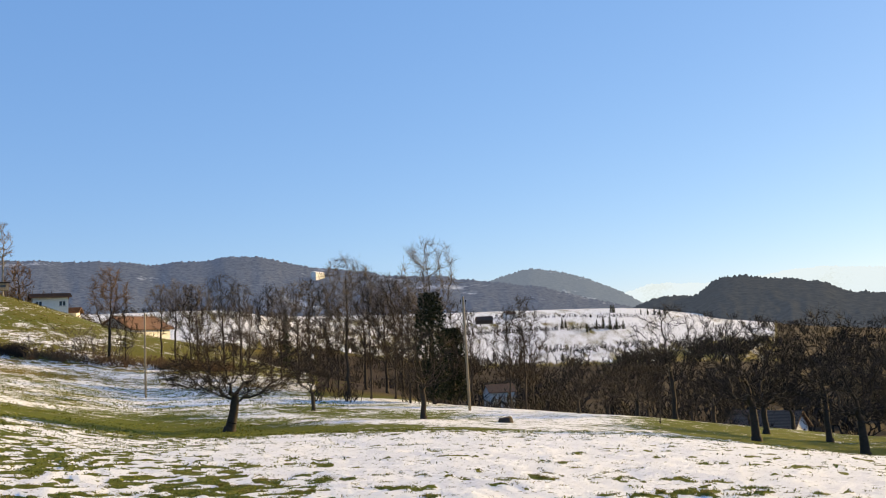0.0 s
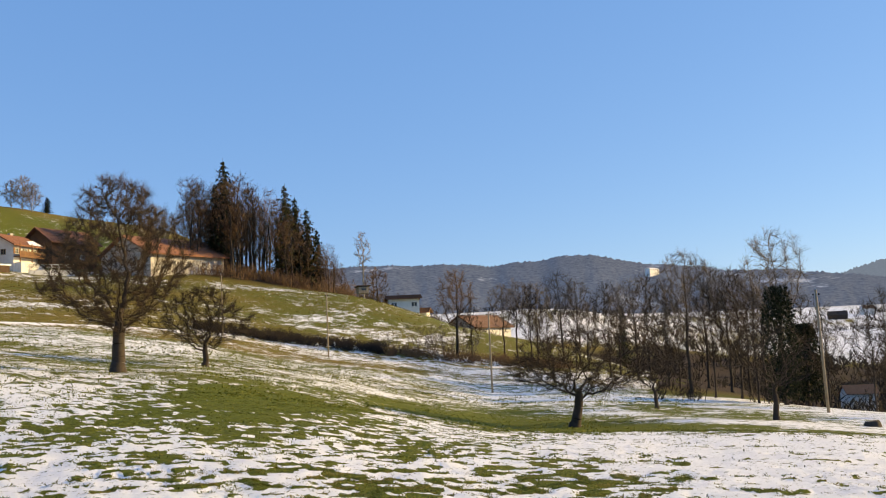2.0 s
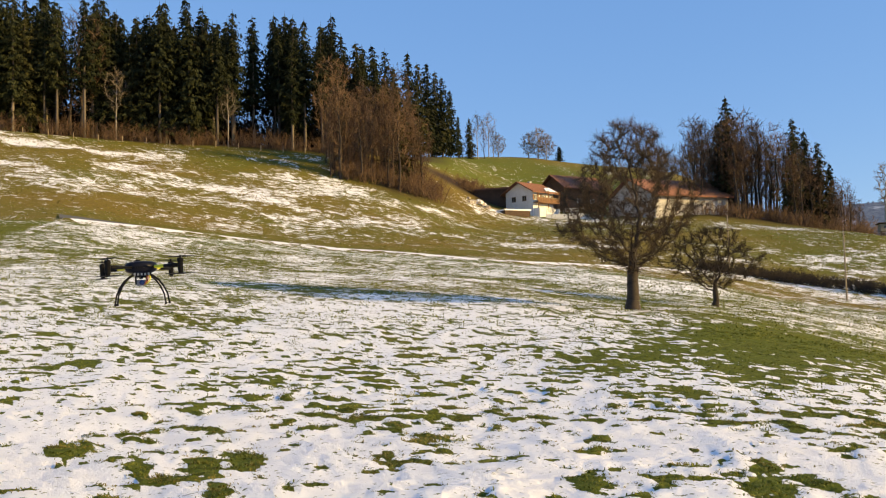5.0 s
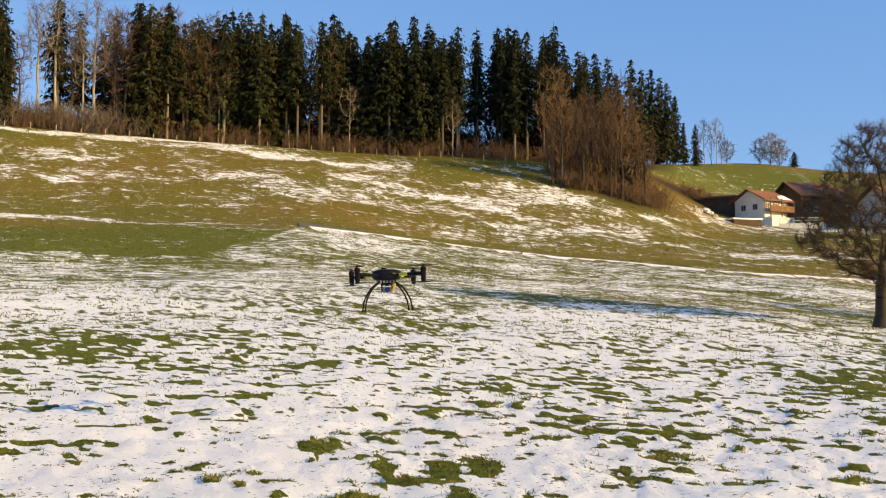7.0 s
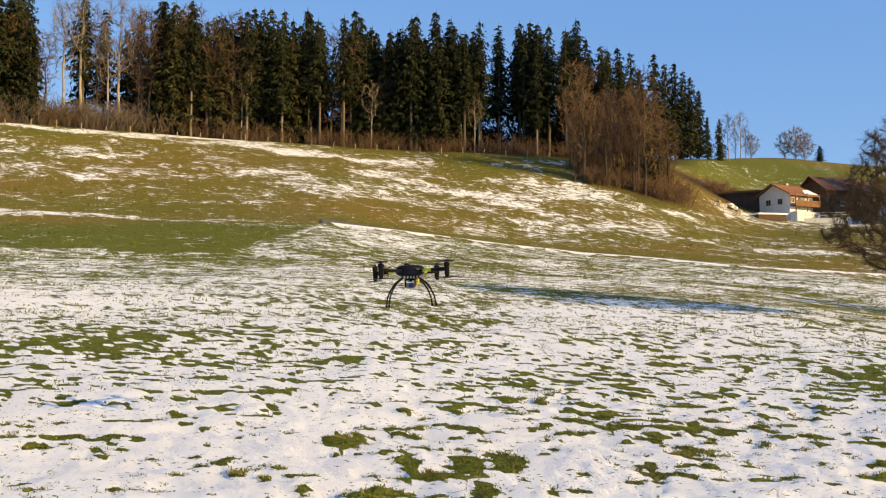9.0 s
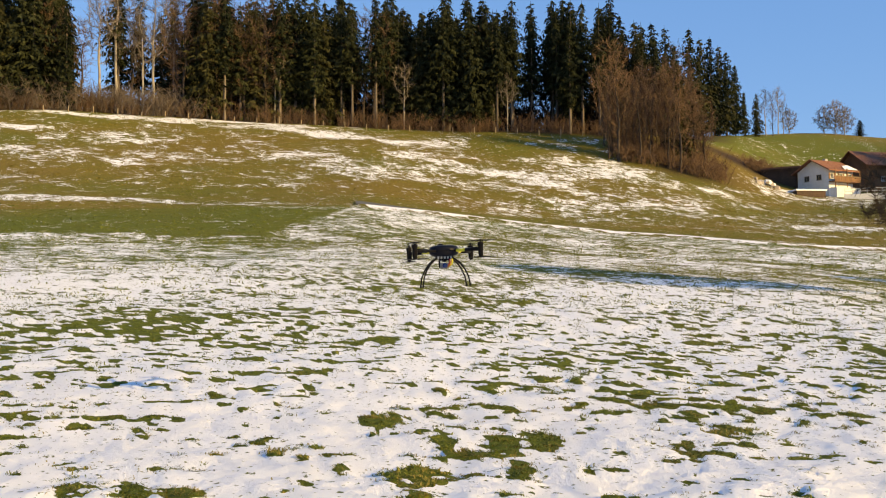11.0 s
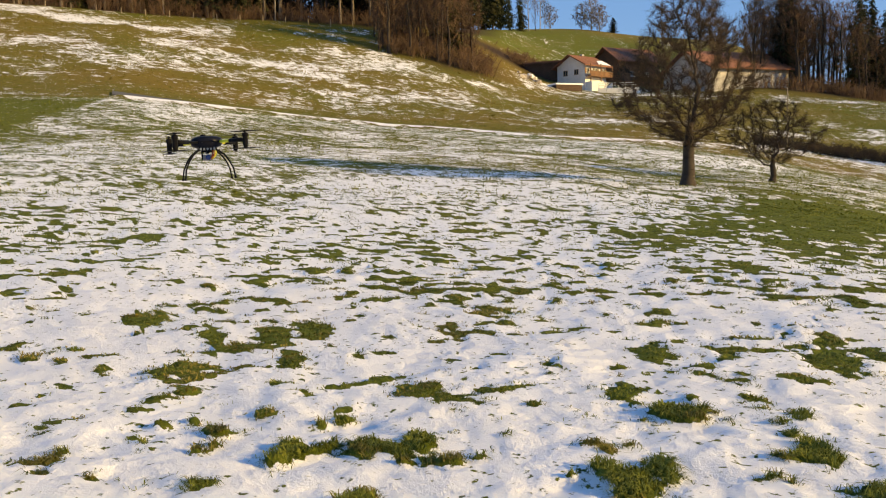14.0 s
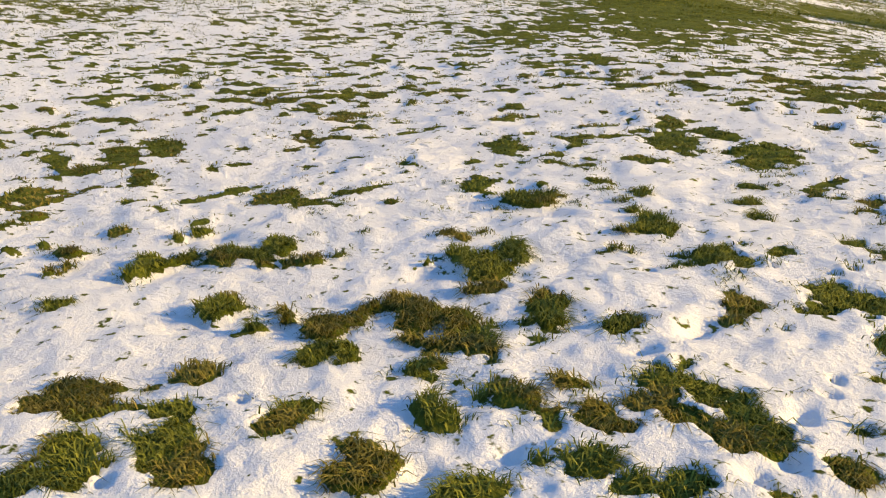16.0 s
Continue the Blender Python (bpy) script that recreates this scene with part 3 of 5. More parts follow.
def thing(name, label, category, m=None, group="", kind=""):
    ob = new(name)
    ob.empty_display_size = 0.2
    if m is not None:
        ob.matrix_basis = m
    return tagged(ob, label, category, group, kind)


def stand(bearing, r, turn=0.0, size=1.0, sink=0.1):
    """The pose of a thing that stands on the ground at a bearing and distance."""
    x, y = at(bearing, r)
    return Matrix.LocRotScale((x, y, float(height(x, y)) - sink), Euler((0, 0, radians(turn))), (size, size, size))


# ---------------------------------------------------------------- distant hills
def far_hills(name, label, mat, dist, depth, foot, crest, rough, seed, teeth_size=1.0):
    """A range of hills: crest is bearing against height in metres at that distance."""
    bs = np.arange(min(crest) - 0.01, max(crest) + 0.01, 0.08)
    keys = sorted(crest)
    top = smooth_axis(np.interp(bs, keys, [crest[k] for k in keys]), 25, 0)
    top = top + rough * 1.2 * (fbm(bs / 1.6, bs * 0 + 3, 2, seed) - 0.5)
    teeth = rough * teeth_size * (fbm(bs / 0.05, bs * 0 + 3, 2, seed + 4) - 0.5)
    steps = np.linspace(0, 1, 40)
    bb, ss = np.meshgrid(np.radians(bs), steps, indexing="ij")
    rr = dist - depth * (1 - ss)
    z = foot + (top[:, None] - foot) * (ss ** 0.8) + rough * 1.3 * (fbm(np.degrees(bb) / 0.9, ss * 6, 4, seed + 7) - 0.5) * np.minimum(1, ss * 3) * (1 - ss) * 2 + teeth[:, None] * np.clip((ss - 0.96) / 0.04, 0, 1)
    co = np.stack([-rr * np.sin(bb), rr * np.cos(bb), z], -1).reshape(-1, 3)
    n = len(steps)
    faces = [(i * n + j, i * n + j + 1, (i + 1) * n + j + 1, (i + 1) * n + j) for i in range(len(bs) - 1) for j in range(n - 1)]
    me = bpy.data.meshes.new(name)
    me.from_pydata(co.tolist(), [], faces)
    me.materials.append(mat)
    me.shade_smooth()
    tagged(new(name, me), label, "hill", kind="structure")


def up(dist, **el):
    return {float(k[1:].replace("m", "-").replace("_", ".")): 1.6 + dist * math.tan(radians(v)) for k, v in el.items()}


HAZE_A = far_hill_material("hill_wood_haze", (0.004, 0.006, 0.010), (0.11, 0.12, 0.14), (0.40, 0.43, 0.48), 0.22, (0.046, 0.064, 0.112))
HAZE_B = far_hill_material("near_hill_wood_haze", (0.002, 0.003, 0.003), (0.045, 0.046, 0.042), (0.3, 0.32, 0.35), 0.1, (0.032, 0.042, 0.064))
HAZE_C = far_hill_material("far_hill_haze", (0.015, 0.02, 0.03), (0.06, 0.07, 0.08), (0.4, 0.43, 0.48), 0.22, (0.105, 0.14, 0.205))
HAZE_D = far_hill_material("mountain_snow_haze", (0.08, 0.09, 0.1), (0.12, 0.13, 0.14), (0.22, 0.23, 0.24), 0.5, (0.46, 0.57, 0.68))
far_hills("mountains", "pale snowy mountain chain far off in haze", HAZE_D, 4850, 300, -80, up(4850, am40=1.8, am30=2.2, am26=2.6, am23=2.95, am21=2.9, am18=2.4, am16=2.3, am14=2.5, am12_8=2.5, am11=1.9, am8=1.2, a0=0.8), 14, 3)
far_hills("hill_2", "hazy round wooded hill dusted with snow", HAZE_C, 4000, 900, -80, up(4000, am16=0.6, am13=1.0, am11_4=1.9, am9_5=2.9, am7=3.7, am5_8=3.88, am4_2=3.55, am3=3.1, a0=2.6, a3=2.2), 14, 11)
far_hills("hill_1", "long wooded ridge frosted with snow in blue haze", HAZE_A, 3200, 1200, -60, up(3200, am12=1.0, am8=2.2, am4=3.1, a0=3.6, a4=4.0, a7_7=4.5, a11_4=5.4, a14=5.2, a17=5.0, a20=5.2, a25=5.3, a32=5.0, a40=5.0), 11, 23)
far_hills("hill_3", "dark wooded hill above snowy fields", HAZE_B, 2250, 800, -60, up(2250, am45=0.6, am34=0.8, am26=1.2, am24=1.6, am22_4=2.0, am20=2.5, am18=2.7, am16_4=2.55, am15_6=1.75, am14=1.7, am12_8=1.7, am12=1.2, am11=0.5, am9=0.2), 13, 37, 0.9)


# ---------------------------------------------------------------- trees
rng = random.Random(7)


def jitter(s):
    return Vector((rng.uniform(-s, s), rng.uniform(-s, s), rng.uniform(-s, s)))


def twig(shape, a, b, r):
    """A thin three-sided spike from a to b."""
    d = (b - a).normalized()
    u = d.cross(Vector((0.3, 0.9, 0.2))).normalized() * r
    w = d.cross(u)
    shape.add([a + u, a - u * 0.5 + w * 0.87, a - u * 0.5 - w * 0.87, b], [(0, 1, 3), (1, 2, 3), (2, 0, 3)])


def bare_tree(name, label, category, m, tall, wide, bole, girth, bark, twig_mat, points=260, step=0.3, lean=0.0, low=0.3, sag=0.0, gnarl=0.25, tip=0.012, sprout=3, spray=0.45, fine=0.008, group="", seed=1, top=0.5, power=0.8):
    """A leafless tree that grows into its crown. bole: height of the fork; low: where the crown begins, as a share of the height;
    top: how far up the crown is widest; sag pulls limbs down; sprout, spray and fine: number, length and thickness of the twigs."""
    rng.seed(seed)
    g = np.random.RandomState(seed)
    # places that the crown reaches for, in an uneven egg
    z0, z1 = low * tall, tall
    aim = []
    while len(aim) < points:
        u, a = g.rand(), g.rand() * 2 * np.pi
        edge = (u / top) ** 0.55 if u < top else max(0.0, 1 - ((u - top) / (1 - top)) ** 2) ** 0.5
        edge *= 0.72 + 0.55 * float(vnoise(a * 1.3 + seed, u * 4.0 + seed, seed))
        rad = wide / 2 * edge * (0.25 + 0.75 * g.rand() ** 0.6)
        aim.append((rad * np.cos(a) + lean * tall * 0.5, rad * np.sin(a), z0 + (z1 - z0) * u))
    aim = np.array(aim)
    nodes, parent = [np.zeros(3)], [-1]
    for k in range(max(3, int(bole / step))):
        nodes.append(nodes[-1] + np.array([lean * step + g.normal(0, 0.07) * step, g.normal(0, 0.07) * step, step]))
        parent.append(len(nodes) - 2)
    open_aim = np.ones(len(aim), bool)
    for turn in range(90):
        if not open_aim.any() or len(nodes) > points * 9:
            break
        pts = np.array(nodes)
        live = aim[open_aim]
        d2 = ((live[:, None, :] - pts[None, 2:, :]) ** 2).sum(2)
        near = d2.argmin(1) + 2
        born = False
        for k in np.unique(near):
            v = (live[near == k] - pts[k])
            v = (v / np.linalg.norm(v, axis=1)[:, None]).mean(0) + g.normal(0, gnarl, 3) + np.array([0, 0, -sag])
            v = v / (np.linalg.norm(v) + 1e-9)
            nodes.append(pts[k] + v * step)
            parent.append(int(k))
            born = True
        pts = np.array(nodes)
        d2 = ((aim[:, None, :] - pts[None, -len(np.unique(near)):, :]) ** 2).sum(2).min(1)
        open_aim &= d2 > (step * 1.3) ** 2
        if not born:
            break
    n = len(nodes)
    load = np.zeros(n)
    kids = np.zeros(n, int)
    for k in range(n - 1, 0, -1):
        load[k] = max(load[k], 1.0)
        load[parent[k]] += load[k]
        kids[parent[k]] += 1
    thick = tip + (girth - tip) * (load / load[0]) ** power
    for k in range(n):
        z = nodes[k][2]
        if z < bole * 1.1:
            thick[k] *= 0.92 + 0.5 * math.exp(-max(z, 0.0) / (girth * 1.3)) + 0.16 * max(0.0, 1 - z / bole)
    wood, twigs = Shape(), Shape()
    for k in range(1, n):
        a, b = Vector(nodes[parent[k]]), Vector(nodes[k])
        ra = min(thick[parent[k]], thick[k] * 1.35)
        wood.tube([a, b], [ra, thick[k]], 8 if thick[k] > girth * 0.45 else 5 if thick[k] > tip * 3 else 3, caps=False)
        if thick[k] < tip * 5:
            for _ in range(sprout if kids[k] else sprout + 2):
                out = ((b - a).normalized() + jitter(0.85) + Vector((0, 0, 0.25 - sag))).normalized()
                c = a.lerp(b, rng.random())
                e = c + out * spray * rng.uniform(0.5, 1.3)
                twig(twigs, c, e, fine)
                f = c.lerp(e, rng.uniform(0.3, 0.7))
                twig(twigs, f, f + (out + jitter(0.9)).normalized() * spray * 0.5, fine * 0.8)
    wood.tube([Vector((0, 0, -0.3)), Vector((0, 0, 0.0)), Vector((lean * 0.25, 0, 0.3))], [girth * 1.9, girth * 1.62, girth * 1.3], 8, caps=False)
    tree = thing(name, label, category, m, group)
    part("trunk", wood, bark, tree, smooth=True)
    part("crown", twigs, twig_mat, tree)
    return tree


def fir(label, tall, wide, bare, mat, m, seed, group):
    """A spruce: straight bole with dead snags, and whorls of drooping boughs made of many small hanging sprays."""
    rng.seed(seed)
    bole, needles = Shape(), Shape()
    bole.tube([Vector((0, 0, -0.5)), Vector((0, 0, tall * 0.4)), Vector((0.1, 0, tall * 0.98))], [tall * 0.012, tall * 0.009, 0.03], 6, caps=False)
    for _ in range(26):
        z = tall * rng.uniform(0.12, max(bare, 0.2) + 0.1)
        a = rng.uniform(0, 2 * math.pi)
        twig(bole, Vector((0, 0, z)), Vector((math.cos(a) * rng.uniform(0.8, 2.2), math.sin(a) * rng.uniform(0.8, 2.2), z - rng.uniform(0, 0.8))), 0.05)
    z = tall * bare
    gap = [rng.uniform(0.7, 1.25) for _ in range(12)]
    while z < tall * 0.985:
        f = (tall - z) / (tall * (1 - bare))
        reach = wide * (f ** 0.62) * (0.55 + 0.45 * min(1, (1 - f) * 4 + 0.25))
        for k in range(rng.randint(5, 8) if f > 0.12 else 4):
            a = rng.uniform(0, 2 * math.pi)
            L = reach * rng.uniform(0.45, 1.15) * gap[int(a / 2 / math.pi * 6 + 6 * f) % 12] + 0.12
            z0 = z + rng.uniform(-0.3, 0.3)
            out = Vector((math.cos(a), math.sin(a), 0))
            side_way = Vector((-out.y, out.x, 0))
            droop = rng.uniform(0.15, 0.6)
            steps = max(2, int(L / 0.75))
            for s in range(steps):
                u = (s + rng.uniform(0.1, 1.0)) / steps
                c = out * (L * u) + Vector((0, 0, z0 - droop * L * u * u * 0.7))
                size = (0.56 + 0.15 * L * (1 - 0.5 * u)) * rng.uniform(0.6, 1.5)
                for q in range(3):
                    d = (side_way * rng.uniform(-1, 1) + out * rng.uniform(-0.1, 1.0) + Vector((0, 0, -rng.uniform(0.1, 1.3)))).normalized() * size
                    e = (side_way * rng.uniform(-1, 1) + out * rng.uniform(-0.4, 0.4) + Vector((0, 0, rng.uniform(-0.5, 0.3)))).normalized() * size * 0.55
                    needles.add([c - e * 0.5, c + e * 0.5, c + d], [(0, 1, 2)])
        z += tall * rng.uniform(0.011, 0.018)
    twig(needles, Vector((0.1, 0, tall * 0.95)), Vector((0.1, 0, tall * 1.02)), 0.12)
    tree = thing("fir_tree", label, "tree", m, group)
    part("trunk", bole, BARK_FIR, tree, smooth=True)
    part("crown", needles, mat, tree)
    return tree


# old fruit trees on the near meadow
bare_tree("pear_tree", "big old bare pear tree with a thick dark trunk", "tree", stand(40.4, 39.4, 20), 8.1, 6.0, 2.0, 0.24, BARK, TWIG, 1000, 0.25, low=0.22, sag=0.05, gnarl=0.22, tip=0.009, sprout=17, spray=0.44, fine=0.0068, seed=14, top=0.3, power=0.92)
bare_tree("apple_tree", "small bare apple tree with a straight trunk beside the pear tree", "tree", stand(35.4, 51.5, 70), 4.4, 5.4, 1.3, 0.15, BARK, TWIG, 560, 0.24, low=0.25, sag=0.06, gnarl=0.22, tip=0.010, sprout=10, spray=0.42, fine=0.007, seed=5, top=0.32, power=0.92)
bare_tree("apple_tree", "leaning bare apple tree with long low spreading limbs", "tree", stand(13.24, 38.9, 13), 4.2, 7.6, 1.4, 0.19, BARK, TWIG, 820, 0.23, lean=0.22, low=0.34, sag=0.08, gnarl=0.24, tip=0.010, sprout=8, spray=0.38, fine=0.0065, seed=9, top=0.35, power=0.9)
orchard = [bare_tree("fruit_tree", "gnarled bare fruit tree with a dark twiggy crown", "tree", stand(1.44, 45.2, 0, 0.9), 5.0, 5.4, 1.7, 0.145, BARK, TWIG_SHADED, 260, 0.29, low=0.3, gnarl=0.2, tip=0.011, sprout=6, spray=0.5, fine=0.008, power=0.9, group="orchard trees", seed=21),
           bare_tree("fruit_tree", "bare spreading fruit tree with crooked limbs", "tree", stand(-18.34, 36.4, 40, 0.95), 4.8, 6.6, 1.5, 0.155, BARK, TWIG_SHADED, 270, 0.3, low=0.28, sag=0.08, gnarl=0.22, tip=0.011, sprout=6, spray=0.5, fine=0.008, power=0.9, group="orchard trees", seed=33),
           bare_tree("fruit_tree", "tall bare fruit tree with a high open crown", "tree", stand(-13.79, 58, 0, 1.05), 6.6, 5.2, 2.6, 0.14, BARK, TWIG_SHADED, 260, 0.32, low=0.36, gnarl=0.2, tip=0.011, sprout=6, spray=0.55, fine=0.008, power=0.9, group="orchard trees", seed=47)]
# the last fourteen, mostly out of view, are added to shade the grass
for b, r, k, s in ((8.15, 53.2, 0, 0.85), (-24.1, 37, 1, 1.08), (-22.3, 50, 2, 1.0), (-18.9, 50.8, 0, 1.15), (-8.1, 60, 0, 0.95), (-11.6, 60, 1, 0.95), (-16, 64, 1, 1.1),
                   (-20.4, 62, 0, 1.1), (-25.6, 54, 2, 1.0), (-27.5, 40, 1, 1.1), (-9.9, 72, 1, 0.85), (-14.8, 75, 0, 0.95), (-22, 76, 1, 1.1), (-18, 78, 0, 1.0), (-25.5, 72, 0, 1.2), (-12.2, 80, 1, 0.9), (-29, 52, 0, 1.1), (-31, 64, 1, 1.1), (-28.5, 66, 2, 1.1), (-33, 48, 1, 1.0), (-34, 58, 0, 1.1), (-36, 70, 1, 1.2), (-31, 44, 2, 1.0), (-27.5, 45, 1, 1.15), (-28.5, 57, 0, 1.2), (-30.5, 51, 1, 1.2), (-30, 39, 0, 1.1), (-33, 66, 1, 1.3), (-35, 52, 0, 1.2), (-32.5, 56, 1, 1.2)):
    copy_thing(orchard[k], stand(b, r, rng.uniform(0, 360), s * (0.8 if r > 59 else 0.95)))

bare_tree("sapling", "young thin bare sapling at the edge of the orchard", "tree", stand(-12.9, 50, 0), 1.9, 0.7, 0.8, 0.025, BARK, TWIG, 30, 0.15, low=0.45, tip=0.006, sprout=3, spray=0.2, fine=0.004, seed=91)

# tall trees behind the crest of the field
tall = [bare_tree("tall_tree", "tall slender bare tree with fine upright branches", "tree", stand(0.7, 76, 0), 13.8, 5.4, 4.5, 0.15, BARK, TWIG_GREY, 300, 0.45, low=0.4, gnarl=0.1, tip=0.010, sprout=6, spray=1.0, fine=0.014, power=1.0, group="tall trees in the hollow", seed=3, top=0.6),
        bare_tree("tall_tree", "tall bare tree with a rounded airy crown", "tree", stand(5.95, 88, 0), 13.2, 6.8, 4.0, 0.16, BARK, TWIG_GREY, 320, 0.45, low=0.32, gnarl=0.1, tip=0.010, sprout=6, spray=1.0, fine=0.014, power=1.0, group="tall trees in the hollow", seed=8, top=0.62),
        bare_tree("tall_tree", "slim dark bare tree with dense brown twigs", "tree", stand(3.1, 86, 0, 1.1), 10.5, 4.8, 2.5, 0.10, BARK, TWIG, 260, 0.42, low=0.24, gnarl=0.11, tip=0.010, sprout=6, spray=1.0, fine=0.014, power=1.0, group="tall trees in the hollow", seed=13, top=0.5)]
for b, r, k, s in ((13.4, 112, 0, 0.85), (15.3, 115, 2, 0.85), (17.0, 118, 1, 0.72), (9.0, 100, 1, 0.82), (10.6, 105, 2, 0.9), (4.6, 84, 2, 0.85), (2.2, 80, 2, 0.8), (1.7, 92, 1, 0.8),
                   (7.2, 95, 2, 0.9), (-4.0, 66, 2, 0.62), (-4.9, 66, 2, 0.7), (-0.6, 82, 2, 0.8), (11.9, 110, 0, 0.6), (-1.6, 78, 2, 0.7), (6.6, 92, 2, 0.75), (14.3, 108, 2, 0.65), (19.0, 112, 2, 0.55)):
    copy_thing(tall[k], stand(b, r, rng.uniform(0, 360), s))
bare_tree("copper_tree", "bare tree with a dense russet twig crown", "tree", stand(19.9, 114, 0), 11.0, 5.0, 4.2, 0.17, BARK, TWIG_RED, 300, 0.42, low=0.34, gnarl=0.14, tip=0.012, sprout=10, spray=0.9, fine=0.012, power=1.0, seed=17, top=0.45)
bare_tree("birch", "slim pale bare birch beside the wooden hut", "tree", stand(25.5, 184, 0), 13.5, 4.2, 5, 0.14, BARK_PALE, TWIG_GREY, 160, 0.5, low=0.35, gnarl=0.18, tip=0.025, spray=1.0, fine=0.03, seed=19)
bare_tree("copper_bush", "russet bare bush behind the wooden hut", "tree", stand(24.7, 186, 0, 1.1), 6.5, 5.0, 0.8, 0.15, BARK, TWIG_RED, 150, 0.5, low=0.12, tip=0.02, sprout=4, spray=0.9, fine=0.03, seed=29)

# the spruce wood on the hill
firs = []
for k, (h, w, bare, mat, lab) in enumerate(((30, 5.4, 0.08, NEEDLE, "tall dark green spruce with drooping boughs"), (31, 5.1, 0.25, NEEDLE, "tall dark spruce with a bare lower trunk"),
                                            (28, 5.6, 0.04, NEEDLE_OLIVE, "broad olive-green spruce with boughs to the ground"), (31, 4.5, 0.36, NEEDLE, "slender spruce with a long bare trunk"),
                                            (25, 4.6, 0.04, NEEDLE, "younger dark spruce at the edge of the wood"))):
    firs.append(fir(lab, h, w, bare, mat, stand((60.5, 66, 71, 76.5, 83)[k], 206 + k, 40 * k), 100 + k, "spruce wood"))
plan = random.Random(11)
# gaps in the wood where the sky shows between the boles
GAPS = ((73.4, 0.6), (63.6, 0.5), (62.4, 0.35), (59.4, 0.4))
for row, (r0, count) in enumerate(((202, 54), (207, 62), (213, 62), (220, 58), (229, 50))):
    for i in range(count):
        b = 54.2 + (97 - 54.2) * (i + plan.uniform(0.05, 0.95)) / count
        if (b < 57 and row == 0) or (84.4 < b < 91.0 and (row < 3 or plan.random() < 0.8)) or (b < 57.5 and plan.random() < 0.35) or any(abs(b - g) < w for g, w in GAPS):
            continue
        k = plan.choice((0, 1, 1, 3, 2, 4, 0)) if row < 2 else plan.choice((1, 2, 1, 0, 2))
        if any(abs(b - g) < w + 1.4 for g, w in GAPS):
            k = plan.choice((1, 3, 3))
        s = plan.uniform(0.78, 1.04) * (0.86 if b < 58 else 1.0)
        copy_thing(firs[k], stand(b, r0 + plan.uniform(-3, 3), plan.uniform(0, 360), s))
for b, r, k, s in ((53.3, 262, 0, 1.02), (52.7, 266, 2, 1.0), (52.1, 272, 0, 0.96), (51.6, 285, 2, 0.98), (51.2, 288, 0, 0.86), (50.7, 298, 4, 0.9), (50.2, 300, 4, 0.56), (49.5, 305, 2, 0.5), (55.6, 216, 0, 0.88), (56.6, 210, 2, 0.92), (57.5, 209, 0, 0.9),
                   (58.4, 207, 1, 0.9), (72.1, 205, 0, 1.05), (88.2, 207, 3, 0.97), (83.6, 203, 0, 0.98)):
    copy_thing(firs[k], stand(b, r, plan.uniform(0, 360), s))
x, y = at(43.9, 352)
copy_thing(firs[4], Matrix.LocRotScale((x, y, float(height(x, y)) - 0.2), None, (0.55, 0.55, 0.24)))

# bare broadleaved trees at the wood's edge and in the coppice
wild = [bare_tree("bare_broadleaf", "bare broadleaved tree with dense brown branches", "tree", stand(54.4, 176, 0), 19, 7.5, 4, 0.24, BARK, TWIG_RED, 230, 0.8, low=0.16, gnarl=0.1, tip=0.022, sprout=4, spray=1.5, fine=0.03, power=0.95, group="bare trees at the wood's edge", seed=51),
        bare_tree("bare_broadleaf", "grey bare broadleaved tree with fine upright twigs", "tree", stand(86.8, 203, 0, 1.3), 17, 5.4, 6, 0.16, BARK_PALE, TWIG_GREY, 190, 0.8, low=0.34, gnarl=0.08, tip=0.018, sprout=7, spray=1.5, fine=0.02, power=0.95, group="bare trees at the wood's edge", seed=52),
        bare_tree("bare_broadleaf", "slim brown bare tree with steep branches", "tree", stand(55.6, 180, 0), 18, 5.0, 5, 0.2, BARK, TWIG_RED, 200, 0.8, low=0.2, gnarl=0.09, tip=0.022, sprout=4, spray=1.5, fine=0.03, power=0.95, group="bare trees at the wood's edge", seed=53)]
wild.append(bare_tree("bare_broadleaf", "bushy grey bare tree with fan-like branches on the hill crest", "tree", stand(45.2, 345, 0), 12.0, 9.0, 0.8, 0.2, BARK_PALE, TWIG_GREY, 230, 0.8, low=0.06, gnarl=0.1, tip=0.026, sprout=7, spray=1.7, fine=0.036, group="bare trees at the wood's edge", seed=77))
copy_thing(firs[2], stand(54.0, 179, 30, 0.66))
